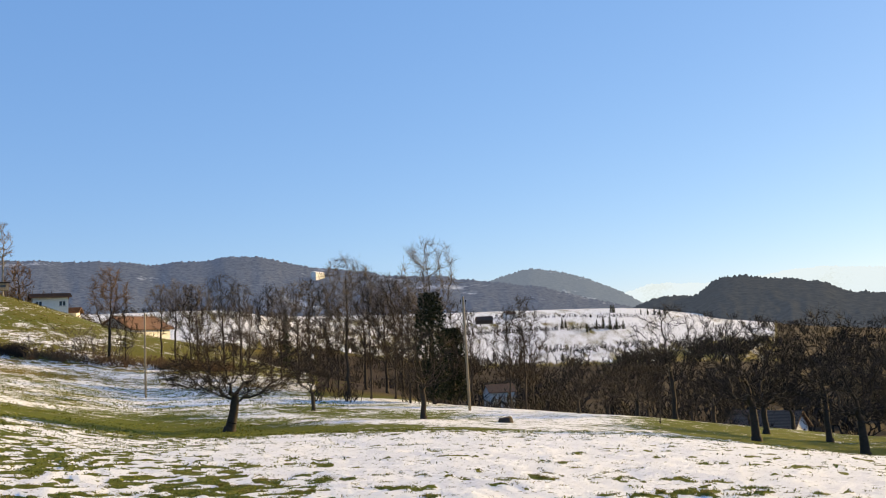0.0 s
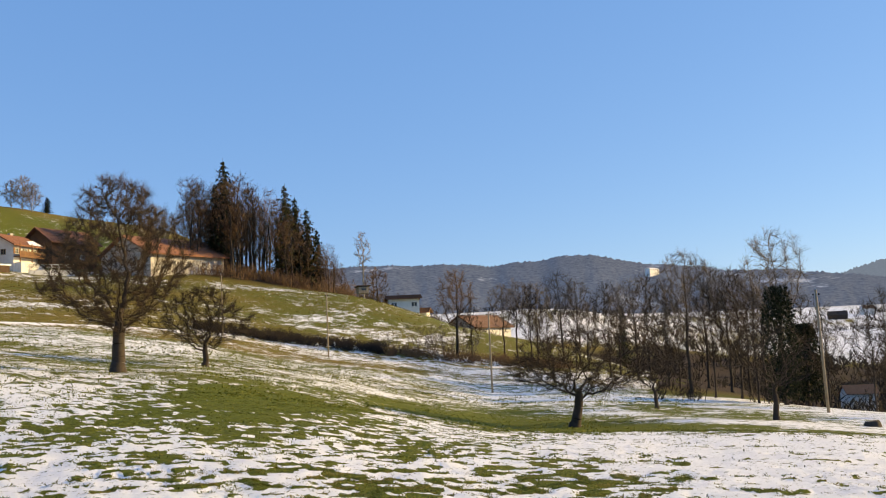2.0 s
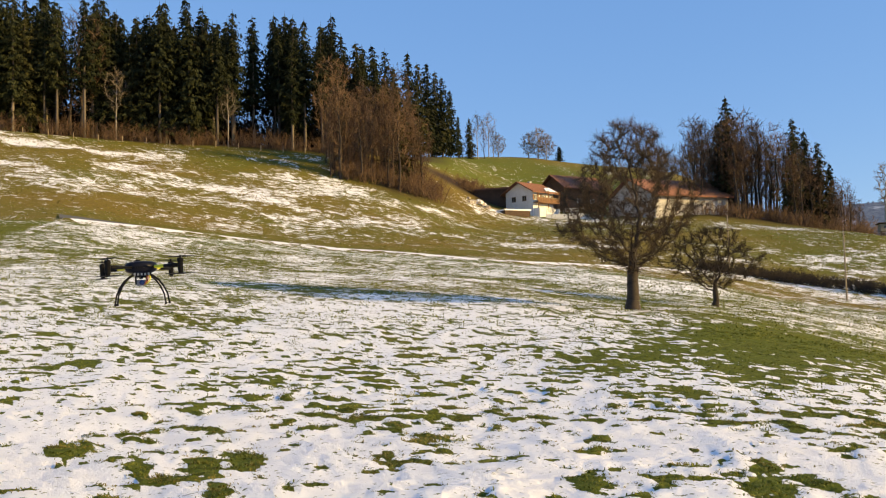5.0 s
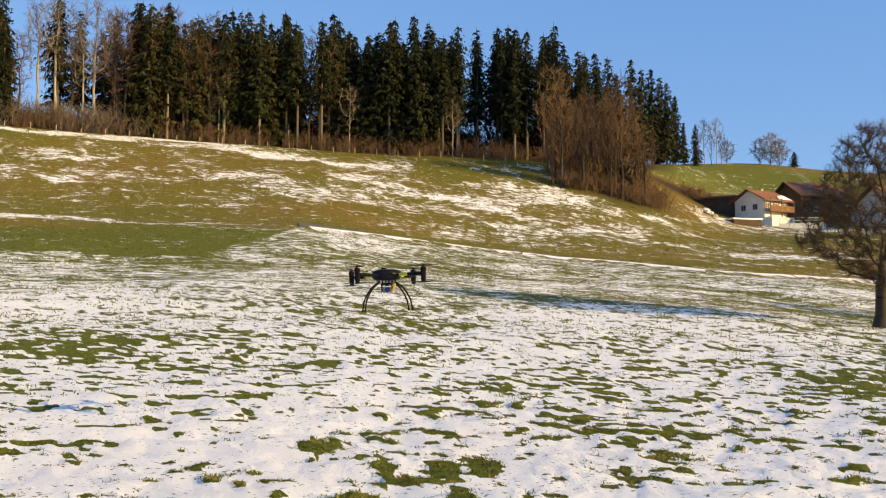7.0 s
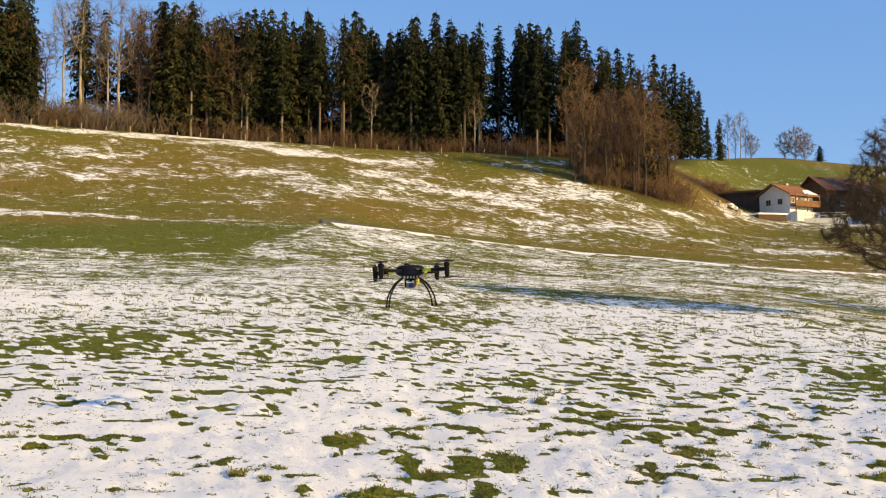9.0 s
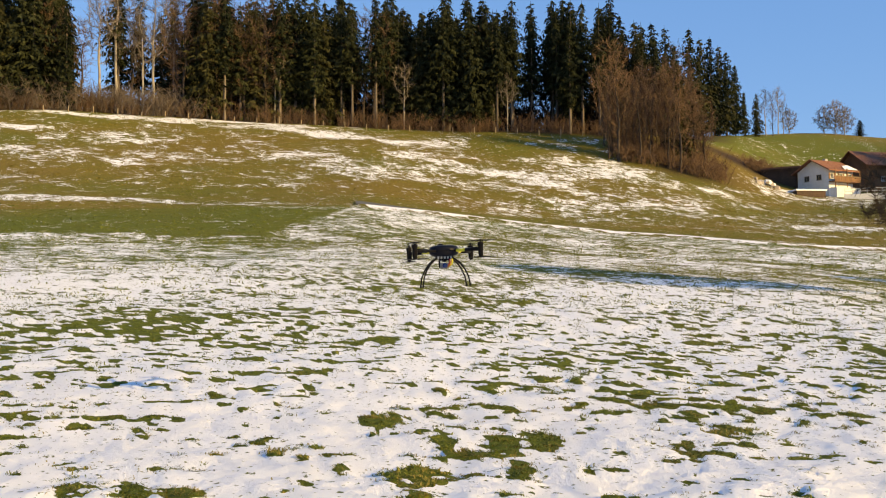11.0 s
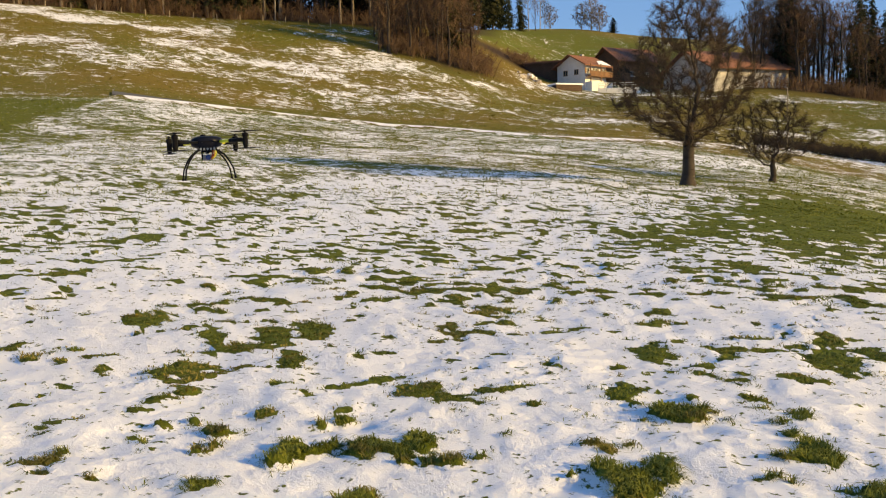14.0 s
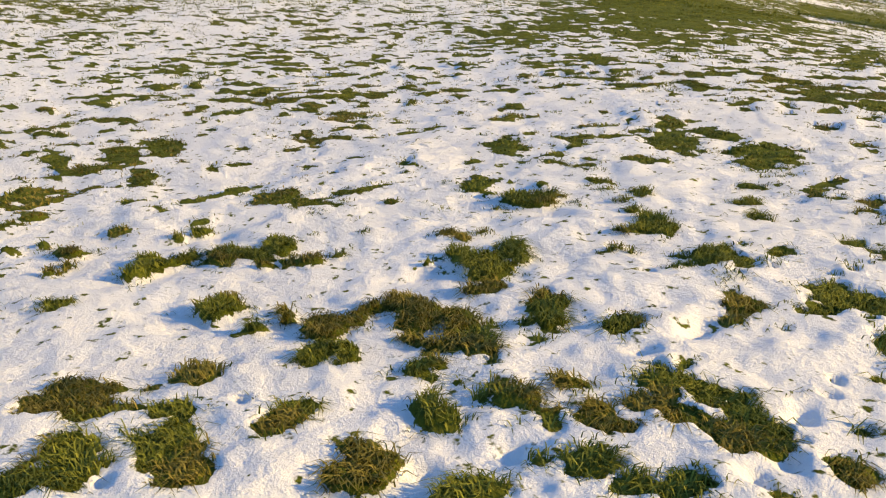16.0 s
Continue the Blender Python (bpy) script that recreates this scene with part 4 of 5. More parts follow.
spots = [(53.8, 185, 0, 1.0), (53.6, 186, 2, 0.8), (56.4, 186, 2, 0.95), (53.2, 180, 2, 0.75), (57.2, 190, 0, 0.8), (55.0, 188, 2, 1.0), (56.8, 182, 2, 0.8), (52.6, 184, 0, 0.6),
         (64.5, 200, 1, 0.6), (71, 201, 1, 0.7), (79, 202, 1, 0.8), (82, 203, 2, 1.1), (85, 206, 1, 1.3), (86.2, 204, 1, 1.35), (87.4, 207, 2, 1.3), (88.3, 205, 1, 1.4), (89.2, 206, 1, 1.25), (84, 208, 0, 1.25), (90.2, 205, 2, 1.1), (73.5, 204, 0, 1.35), (81.6, 205, 0, 1.55), (66.3, 207, 2, 1.5), (72.9, 203, 0, 1.45), (79.6, 201, 0, 1.5), (80.8, 202, 2, 1.45), (82.6, 202, 0, 1.5), (84.4, 201, 2, 1.5), (84.9, 204, 0, 1.4), (78.4, 204, 2, 1.4), (91.2, 203, 2, 1.2), (92.3, 204, 0, 1.2),
         (49.0, 312, 1, 0.72), (48.3, 322, 1, 0.74), (47.7, 326, 3, 0.7), (48.0, 324, 1, 0.5), (44.7, 345, 3, 0.85), (45.8, 347, 3, 0.8), (48.6, 315, 2, 0.6), (41, 355, 3, 0.5), (40.2, 355, 3, 0.45), (39.5, 350, 3, 0.5), (38.8, 300, 3, 0.9), (38.0, 290, 3, 1.0), (37.4, 280, 3, 0.95)]
for i in range(30):
    b = plan.uniform(52.3, 58.6)
    spots.append((b, plan.uniform(170, 192), plan.choice((0, 2, 0, 2)), plan.uniform(0.5, 1.22) * (1.0 if b > 53 else 0.7)))
for i in range(66):
    b = plan.uniform(26.6, 36.8)
    spots.append((b, plan.uniform(204, 232), plan.choice((0, 0, 2, 0, 2)), plan.uniform(0.78, 1.12) * min(1.12, 0.25 + (b - 25.6) / 6)))
for b, r, k, s in spots:
    copy_thing(wild[k], stand(b, r, plan.uniform(0, 360), s))
for b, r, k, s in ((33.9, 212, 0, 0.88), (34.4, 218, 2, 0.76), (30.2, 212, 2, 0.84), (29.6, 214, 4, 0.86), (28.9, 214, 2, 0.7), (28.3, 215, 4, 0.62)):
    copy_thing(firs[k], stand(b, r, plan.uniform(0, 360), s))
# small woods on the far snowfields
for b, r, s in ((-9.5, 1300, .9), (-9.9, 1310, 1.1), (-10.3, 1290, 1.2), (-10.7, 1300, 1.0), (-11.1, 1310, .8), (-8.9, 1250, .8), (-7.4, 1350, 1.0), (-7.6, 1340, .9), (-10.5, 1750, 1.0), (-10.6, 1745, .9), (-10.4, 1755, .9),
                (-12.2, 1700, 0.7), (-12.6, 1700, 0.8), (-13.0, 1700, 0.9), (-13.3, 1710, 0.8), (-13.6, 1700, 0.9)):
    copy_thing(firs[2], stand(b, r, plan.uniform(0, 360), s * 0.62, 1.0))


# ---------------------------------------------------------------- undergrowth
def thicket(name, label, mat, places, stems, tall, fine, seed):
    """Brushwood: many stems with side twigs. places: x, y arrays."""
    rng.seed(seed)
    s = Shape()
    for x, y in places:
        z = float(height(x, y)) - 0.1
        for _ in range(stems):
            p = Vector((x + rng.gauss(0, tall * 0.28), y + rng.gauss(0, tall * 0.28), z))
            q = p + Vector((rng.gauss(0, 0.45), rng.gauss(0, 0.45), 1)) * tall * rng.uniform(0.35, 1.1)
            twig(s, p, q, fine)
            for _ in range(5):
                c = p.lerp(q, rng.uniform(0.25, 0.9))
                twig(s, c, c + Vector((rng.gauss(0, 0.5), rng.gauss(0, 0.5), rng.uniform(0.2, 0.9))) * tall * 0.35, fine * 0.7)
    tagged(new(name, s.mesh(name, mat)), label, "shrubs", kind="stuff")


def band(b0, b1, r0, r1, n, seed):
    g = random.Random(seed)
    return [at(g.uniform(b0, b1), g.uniform(r0, r1)) for _ in range(n)]


thicket("brushwood", "brown brushwood along the edge of the spruce wood", TWIG_RED, band(57, 97, 197, 205, 280, 1), 8, 3.9, 0.055, 61)
# dark stems added as fill for the wood's shaded depth
thicket("dark_brushwood", "dark thicket standing in for the shade between the trunks inside the wood", TWIG_SHADED, band(54, 84, 209, 236, 400, 2), 7, 8.0, 0.2, 62)
thicket("tall_brushwood", "tall grey-brown brushwood at the open end of the wood", TWIG_GREY, band(83.5, 96, 199, 209, 200, 3), 8, 6.0, 0.07, 63)
thicket("slope_brushwood", "russet brushwood under the bare trees on the slope", TWIG_RED, band(51.6, 57.8, 170, 190, 130, 4), 8, 3.6, 0.07, 64)
thicket("coppice_brushwood", "russet brushwood under the coppice", TWIG_RED, band(26.3, 36.8, 200, 222, 170, 5), 8, 3.6, 0.07, 65)
thicket("farm_brushwood", "reddish brown brushwood beside the farm", TWIG_RED, band(47.3, 50.2, 207, 217, 70, 6), 8, 3.0, 0.07, 66)
thicket("hedge", "russet winter hedge along the ditch", TWIG_RED, band(13, 24.4, 110, 114, 120, 7), 8, 1.3, 0.035, 67)
thicket("reeds", "pale bare saplings behind the hedge", TWIG_GREY, band(19.5, 24.5, 112, 118, 16, 8), 5, 4.0, 0.04, 68)
# dark twigs put in to draw the shadowed bank of the ditch
thicket("dark_hedge", "dark low twigs standing in for the shadow along the ditch", TWIG_SHADED, band(24.5, 36, 111, 118, 230, 9), 9, 1.1, 0.045, 69)
thicket("hollow_brushwood", "dark brushwood in the hollow behind the field", TWIG_SHADED, band(-32, 8, 72, 135, 240, 10), 6, 1.5, 0.04, 70)
thicket("garden_shrubs", "dark shrubs round the houses on the slope", TWIG, band(17, 25.5, 186, 198, 50, 11), 8, 3.0, 0.07, 71)


def ivy(m, tall, wide, seed):
    """Dark evergreen ivy that wraps a trunk in many small leaves."""
    rng.seed(seed)
    s = Shape()
    for _ in range(5200):
        z = tall * rng.random() ** 0.8
        w = wide * (0.55 + 0.45 * math.sin(2.6 * z / tall + 0.5)) * rng.random() ** 0.5
        a = rng.uniform(0, 2 * math.pi)
        c = Vector((math.cos(a) * w, math.sin(a) * w, z + 0.5))
        d, e = jitter(0.2), jitter(0.2)
        s.add([c, c + d, c + e], [(0, 1, 2)])
    t = thing("ivy", "dark evergreen ivy wrapped round a tall bare trunk", "ivy", m)
    part("stem", stem_shape(tall), BARK, t)
    part("leaf_mass", s, NEEDLE, t, "dense dark ivy leaves")


def stem_shape(tall):
    s = Shape()
    s.tube([Vector((0, 0, -0.3)), Vector((0.1, 0, tall * 0.5)), Vector((0, 0, tall))], [0.16, 0.12, 0.05], 7)
    return s


ivy(stand(0.75, 75, 0), 8.6, 1.5, 201)
ivy(stand(-0.5, 80, 0), 6.2, 1.4, 202)
copy_thing(firs[4], stand(9.7, 150, 0, 0.4))
for b, r, k, s in ((-5.4, 82, 2, 0.62), (-12.6, 90, 2, 0.55), (-17, 94, 2, 0.62), (-24, 95, 1, 0.7),
                   (3.6, 96, 1, 0.9), (4.9, 98, 0, 0.95), (2.6, 94, 0, 0.85), (8.2, 104, 2, 1.0), (12.4, 114, 1, 0.8), (16.2, 116, 0, 0.75), (14.9, 118, 1, 0.75), (10.0, 108, 0, 0.75)):
    copy_thing(tall[k], stand(b, r, rng.uniform(0, 360), s))

def lines_of(b0, r0, b1, r1, n, wobble, seed):
    g = random.Random(seed)
    return [at(b0 + (b1 - b0) * k / n + g.gauss(0, 0.04), r0 + (r1 - r0) * k / n + g.gauss(0, wobble)) for k in range(n)]


thicket("hedgerow", "dark hedgerows and copses on the far snowy fields", TWIG_SHADED, lines_of(-1, 1250, -9, 1320, 26, 10, 1) + lines_of(-3, 1650, -12, 1600, 26, 12, 2) + lines_of(-6, 980, -15, 1050, 30, 25, 3)
        + lines_of(3, 900, 14, 960, 30, 20, 4) + lines_of(-14, 1100, -26, 1150, 40, 30, 5) + lines_of(-9, 1290, -11.3, 1310, 14, 8, 6) + lines_of(5, 1050, 20, 1080, 30, 20, 7), 7, 8.0, 0.45, 81)

thicket("valley_wood", "dark bare woods on the valley floor", TWIG_SHADED, band(-34, 9, 330, 860, 430, 12) + band(-34, -16, 860, 2000, 260, 13) + band(-14, -11, 800, 880, 30, 15) + band(-18, -15, 900, 1000, 40, 16) + band(-2, 1, 760, 820, 22, 17) + band(9, 26, 300, 720, 120, 14), 7, 13.0, 0.55, 82)


# ---------------------------------------------------------------- poles
def wooden_pole(bearing, r, tall, lean, seed):
    pole = thing("telegraph_pole", "slim weathered wooden pole standing in the snowy meadow", "pole", stand(bearing, r), "wooden poles")
    s = Shape()
    s.tube([Vector((0, 0, -0.4)), Vector((lean * 0.5, 0, tall * 0.5)), Vector((lean, 0, tall))], [0.09, 0.08, 0.065], 10)
    part("shaft", s, POLE, pole, smooth=True)
    c = Shape()
    c.spin([(0.07, 0), (0.078, 0.02), (0.02, 0.08)], 10, Matrix.Translation((lean, 0, tall)))
    part("cap", c, STEEL, pole, "grey metal cap")
    for k in range(2):
        b = Shape()
        b.spin([(0.012, 0), (0.012, 0.16), (0.04, 0.17), (0.045, 0.24), (0.02, 0.27)], 8, Matrix.Translation((lean * 0.95 + (-0.15 if k else 0.15), 0, tall - 0.45)))
        part("insulator", b, BLACK, pole, "small dark insulator")


wooden_pole(-1.44, 55.5, 6.9, -0.10, 1)
wooden_pole(17.94, 78.8, 7.0, 0.03, 2)
wooden_pole(27.9, 99.9, 7.0, 0.0, 3)
wooden_pole(34.2, 108, 7.0, 0.0, 4)


# ---------------------------------------------------------------- houses
def roof_slabs(name, mat, parent, L, W, eave, rise, over, thick=0.22, snow=False):
    """Two pitched slabs over a body L long (x) and W wide (y)."""
    for sg in (-1, 1):
        s = Shape()
        y1 = sg * (W / 2 + over)
        z1 = eave - rise * over / (W / 2)
        x0, x1 = -L / 2 - over, L / 2 + over
        s.add([(x0, 0, eave + rise), (x1, 0, eave + rise), (x1, y1, z1), (x0, y1, z1), (x0, 0, eave + rise + thick), (x1, 0, eave + rise + thick), (x1, y1, z1 + thick), (x0, y1, z1 + thick)],
              [(0, 1, 2, 3), (7, 6, 5, 4), (0, 4, 5, 1), (1, 5, 6, 2), (2, 6, 7, 3), (3, 7, 4, 0)])
        slab = part(name, s, mat, parent)
        rows = Shape()
        n = 14
        for k in range(n):
            a, b = (k + 0.06) / n, (k + 1) / n
            ya, yb = y1 * a, y1 * b
            za, zb = eave + rise + thick + (z1 - eave - rise) * a, eave + rise + thick + (z1 - eave - rise) * b
            rows.add([(x0, ya, za + 0.01), (x1, ya, za + 0.01), (x1, yb, zb + 0.06), (x0, yb, zb + 0.06), (x1, yb, zb), (x0, yb, zb)], [(0, 1, 2, 3), (3, 2, 4, 5)])
        part("tile_course", rows, mat, slab)


def house_window(parent, m, w, h, shutters=None, frame_mat=None):
    """A window in the wall plane y=0 of m, looking along -y."""
    f, g = Shape(), Shape()
    t = 0.09
    for x0, x1, z0, z1 in ((-w / 2, w / 2, 0, t), (-w / 2, w / 2, h - t, h), (-w / 2, -w / 2 + t, t, h - t), (w / 2 - t, w / 2, t, h - t), (-t / 2, t / 2, t, h - t)):
        f.box(x0, x1, -0.06, 0.05, z0, z1, m)
    g.box(-w / 2 + t * 0.5, w / 2 - t * 0.5, -0.02, 0.02, t * 0.5, h - t * 0.5, m)
    win = part("window", f, frame_mat or PLASTER, parent, "small window with pale frame")
    part("pane", g, GLASS, win)
    s = Shape()
    s.box(-w / 2 - 0.1, w / 2 + 0.1, -0.14, 0.0, -0.08, 0.0, m)
    part("sill", s, CONCRETE, win)
    if shutters:
        for sg in (-1, 1):
            q = Shape()
            q.box(min(sg * w / 2, sg * (w / 2 + 0.45)), max(sg * w / 2, sg * (w / 2 + 0.45)), -0.07, -0.02, 0, h, m)
            part("shutter", q, shutters, win)


def gable_body(name, parent, L, W, eave, rise, mat, low=-2.0, label=""):
    s = Shape()
    pts = []
    for x in (-L / 2, L / 2):
        pts += [(x, -W / 2, low), (x, W / 2, low), (x, W / 2, eave), (x, 0, eave + rise), (x, -W / 2, eave)]
    s.add(pts, [(0, 4, 3, 2, 1), (5, 6, 7, 8, 9), (0, 5, 9, 4), (1, 2, 7, 6), (2, 3, 8, 7), (4, 9, 8, 3), (0, 1, 6, 5)])
    return part(name, s, mat, parent, label)


def side(L, W, face, u, z):
    """A pose on a wall: face 0 = gable at -x, 1 = long side at -y, 2 = gable at +x."""
    if face == 0:
        return Matrix.Translation((-L / 2, u, z)) @ Matrix.Rotation(radians(-90), 4, "Z")
    if face == 2:
        return Matrix.Translation((L / 2, u, z)) @ Matrix.Rotation(radians(90), 4, "Z")
    return Matrix.Translation((u, -W / 2, z))


def facing(bearing, r, turn, lift=0.0):
    """Stands a building so that its long side looks at the meadow, turned by some degrees."""
    x, y = at(bearing, r)
    return pose(x, y, float(height(x, y)) + lift, 0, 0, bearing + turn)


def farmhouse():
    L, W, eave, rise = 7.0, 7.7, 4.7, 2.1
    h = thing("farmhouse", "white farmhouse with red tiled roof and wooden balcony on the hillside", "house", facing(45.9, 203, 50, -0.3))
    gable_body("wall", h, L, W, eave, rise, PLASTER)
    roof_slabs("roof", TILE, h, L, W, eave, rise, 0.9)
    for u in (-1.5, 1.5):
        house_window(h, side(L, W, 0, u, 2.6), 1.2, 1.15, None, WOOD_PALE)
    for u in (-2.6, 0, 2.6):
        house_window(h, side(L, W, 1, u, 2.7), 1.0, 1.2, WOOD)
    lower = Shape()
    lower.box(-L / 2 + 0.3, L / 2 + 0.2, -W / 2 - 1.6, -W / 2 - 0.004, -2.0, 0.9)
    part("lower_wall", lower, PLASTER, h, "white rendered lower storey")
    bal = Shape()
    bal.box(-L / 2, L / 2 + 0.4, -W / 2 - 1.5, -W / 2 - 0.004, 2.0, 2.2)
    deck = part("balcony", bal, WOOD, h, "brown wooden balcony")
    for k in range(32):
        s = Shape()
        x = -L / 2 + k * (L + 0.3) / 31
        s.box(x, x + 0.22, -W / 2 - 1.52, -W / 2 - 1.47, 2.2, 3.1)
        part("slat", s, WOOD, deck)
    rail = Shape()
    rail.box(-L / 2, L / 2 + 0.45, -W / 2 - 1.56, -W / 2 - 1.42, 3.1, 3.2)
    part("handrail", rail, WOOD_PALE, deck)
    for x in (-L / 2 + 0.1, 0, L / 2 + 0.2):
        p = Shape()
        p.box(x, x + 0.16, -W / 2 - 1.5, -W / 2 - 1.34, 0.9, 4.7)
        part("post", p, WOOD, deck)
    ch = Shape()
    ch.box(1.2, 1.9, 0.8, 1.5, eave + rise - 1.2, eave + rise + 0.8)
    part("chimney", ch, CONCRETE, h)
    sn = Shape()
    y0, y1 = -W / 2 - 0.7, -W / 2 + 1.6
    zz = lambda y: eave + rise * (1 - abs(y) / (W / 2)) + 0.36
    sn.add([(0.2, y0, zz(y0)), (L / 2 + 0.7, y0, zz(y0)), (L / 2 + 0.6, y1, zz(y1)), (1.6, y1 - 0.6, zz(y1 - 0.6)), (0.2, y0, zz(y0) + .07), (L / 2 + 0.7, y0, zz(y0) + .07), (L / 2 + 0.6, y1, zz(y1) + .07), (1.6, y1 - 0.6, zz(y1 - 0.6) + .07)],
           [(0, 3, 2, 1), (4, 5, 6, 7), (0, 1, 5, 4), (1, 2, 6, 5), (2, 3, 7, 6), (3, 0, 4, 7)])
    part("roof_snow", sn, SNOW, h, "patch of snow left on the tiles")


def simple_building(name, label, b, r, turn, L, W, eave, rise, wall, roof, lift=0.0, windows=(), over=0.6, low=-2.0, category="house", base=None):
    h = thing(name, label, category, facing(b, r, turn, lift))
    gable_body("wall", h, L, W, eave, rise, wall, low)
    roof_slabs("roof", roof, h, L, W, eave, rise, over)
    if base:
        s = Shape()
        s.box(-L / 2 - 0.1, L / 2 + 0.1, -W / 2 - 0.1, W / 2 + 0.1, low, base[0])
        part("plinth", s, base[1], h)
    for face, u, z, w, hh in windows:
        house_window(h, side(L, W, face, u, z), w, hh)
    return h


farmhouse()
simple_building("barn", "brown boarded barn with a red tiled roof behind the farmhouse", 43.2, 218, 40, 12, 9, 5.2, 3.0, WOOD, TILE, 0.0, ((1, -2, 1.5, 1.2, 1.0), (1, 2, 1.5, 1.2, 1.0)), 0.9, category="barn")
simple_building("large_barn", "large farm building with pale walls and an orange tiled roof", 37.5, 208, 40, 20, 16, 3.4, 4.0, PLASTER_WARM, TILE, -0.2, ((0, -3, 0.9, 1.2, 1.2), (0, 3, 0.9, 1.2, 1.2), (1, -4, 0.9, 1.1, 1.0), (1, 0, 0.9, 1.1, 1.0), (1, 4, 0.9, 1.1, 1.0)), 1.2, category="barn")



# added dark block that fills the farmhouse's black shadow
simple_building("shed", "long low dark boarded shed standing in for the shadow beside the farmhouse", 48.2, 207, -12, 7.4, 4.0, 2.5, 0.5, WOOD_DARK, TILE_DARK, 0.2, (), 0.4, category="shed")


def white_fence(b, r, turn, lift):
    f = thing("terrace_railing", "white railing on a white terrace wall beside the farmhouse", "railing", facing(b, r, turn, lift))
    w = Shape()
    w.box(-4.2, 4.2, -0.2, 0.2, -1.6, 0.5)
    part("wall", w, PLASTER, f, "white rendered terrace wall")
    for k in range(7):
        p = Shape()
        p.box(-4.1 + k * 1.35, -3.98 + k * 1.35, -0.06, 0.06, 0.5, 1.6)
        part("post", p, PLASTER, f)
    for z in (1.5, 1.0):
        p = Shape()
        p.box(-4.1, 4.1, -0.04, 0.04, z, z + 0.1)
        part("rail", p, PLASTER, f)


white_fence(43.7, 196, 8, 0.6)


def lean_to():
    h = thing("lean_to_shed", "low dark shed with snow on its flat roof before the farmhouse", "shed", facing(46.9, 193, 30, 0.0))
    s = Shape()
    s.box(-3.0, 3.0, -1.6, 1.6, -1.0, 0.8)
    part("wall", s, WOOD_DARK, h)
    s = Shape()
    s.box(-3.2, 3.2, -1.8, 1.8, 0.8, 1.1)
    part("roof_snow", s, SNOW, h, "blanket of snow on the roof")


lean_to()
rub = random.Random(5)
for k in range(26):
    s = Shape()
    size = rub.uniform(0.25, 0.75)
    pts = [Vector((math.cos(a), math.sin(a), 0)) * rub.uniform(0.7, 1.1) * size + Vector((0, 0, z * size)) for z in (-0.5, 0.35) for a in (0.3, 1.5, 2.4, 3.6, 4.5, 5.6)] + [Vector((0, 0, size * 0.75))]
    s.add(pts, [(i, (i + 1) % 6, 6 + (i + 1) % 6, 6 + i) for i in range(6)] + [(6 + i, 6 + (i + 1) % 6, 12) for i in range(6)])
    b, r = rub.gauss(49.0, 0.35), rub.gauss(192, 1.2)
    ob = new("boulder", s.mesh("boulder", STONE if k % 3 else SNOW))
    ob.matrix_basis = stand(b, r, rub.uniform(0, 360), 1.0, -0.15 - 0.5 * max(0, 1 - abs(b - 49) * 3))
    tagged(ob, "rough pale boulder in a rubble heap beside the farm" if k % 3 else "snow-covered boulder in a rubble heap beside the farm", "boulder", "rubble heap")


def hut():
    h = thing("wooden_hut", "small pale wooden lookout hut on posts above the slope", "hut", facing(25.6, 176, 15, 0.5) @ Matrix.Scale(0.66, 4))
    L = W = 3.0
    s = Shape()
    s.box(-1.5, 1.5, -1.5, 1.5, 0.8, 2.7)
    body = part("wall", s, WOOD_PALE, h)
    for k in range(12):
        q = Shape()
        q.box(-1.5 + k * 0.25 + 0.01, -1.5 + k * 0.25 + 0.24, -1.54, -1.5, 0.8, 2.7)
        part("board", q, WOOD_PALE, body)
    q = Shape()
    q.box(-0.7, 0.7, -1.56, -1.545, 1.6, 2.2)
    part("window", q, GLASS, h, "dark window opening")
    q = Shape()
    q.add([(-2, -2, 2.9), (2, -2, 2.9), (2, 2, 2.7), (-2, 2, 2.7), (-2, -2, 3.05), (2, -2, 3.05), (2, 2, 2.85), (-2, 2, 2.85)], [(0, 3, 2, 1), (4, 5, 6, 7), (0, 1, 5, 4), (1, 2, 6, 5), (2, 3, 7, 6), (3, 0, 4, 7)])
    part("roof", q, WOOD_DARK, h)
    for x in (-1.35, 1.2):
        for y in (-1.35, 1.2):
            q = Shape()
            q.box(x, x + 0.16, y, y + 0.16, -0.8, 0.8)
            part("post", q, WOOD_DARK, h)


hut()
simple_building("bungalow", "white flat house with a dark low roof on the slope's edge", 23.1, 185, 4, 6.0, 5, 2.7, 0.6, PLASTER, TILE_DARK, -0.5, ((1, -2, 1, 1.2, 1.0), (1, 2, 1, 1.2, 1.0)), 0.6)
simple_building("shed", "small white shed beside the white house", 22.1, 188, -10, 3.5, 4, 2.2, 0.7, PLASTER, TILE_DARK, -1.2)
simple_building("cottage", "house with a white gable and a brown roof below the slope", 18.5, 215, 50, 13, 9, 5.0, 2.6, PLASTER, TILE_DARK, 1.5, ((0, -2, 1.2, 1.1, 1.2), (0, 2, 1.2, 1.1, 1.2)), 0.7, low=-9)
simple_building("cottage", "low farmhouse with a snowy roof in the valley", 16.2, 300, 10, 16, 10, 5, 3, WOOD_DARK, SNOW, 6, (), 0.7, low=-14)
simple_building("cottage", "white house on the wooded slope", 7.6, 2930, 60, 56, 18, 8, 4, PLASTER, SNOW, 150, ((1, -20, 4, 4, 5), (1, -7, 4, 4, 5), (1, 7, 4, 4, 5), (1, 20, 4, 4, 5)), 1.5, low=-25)
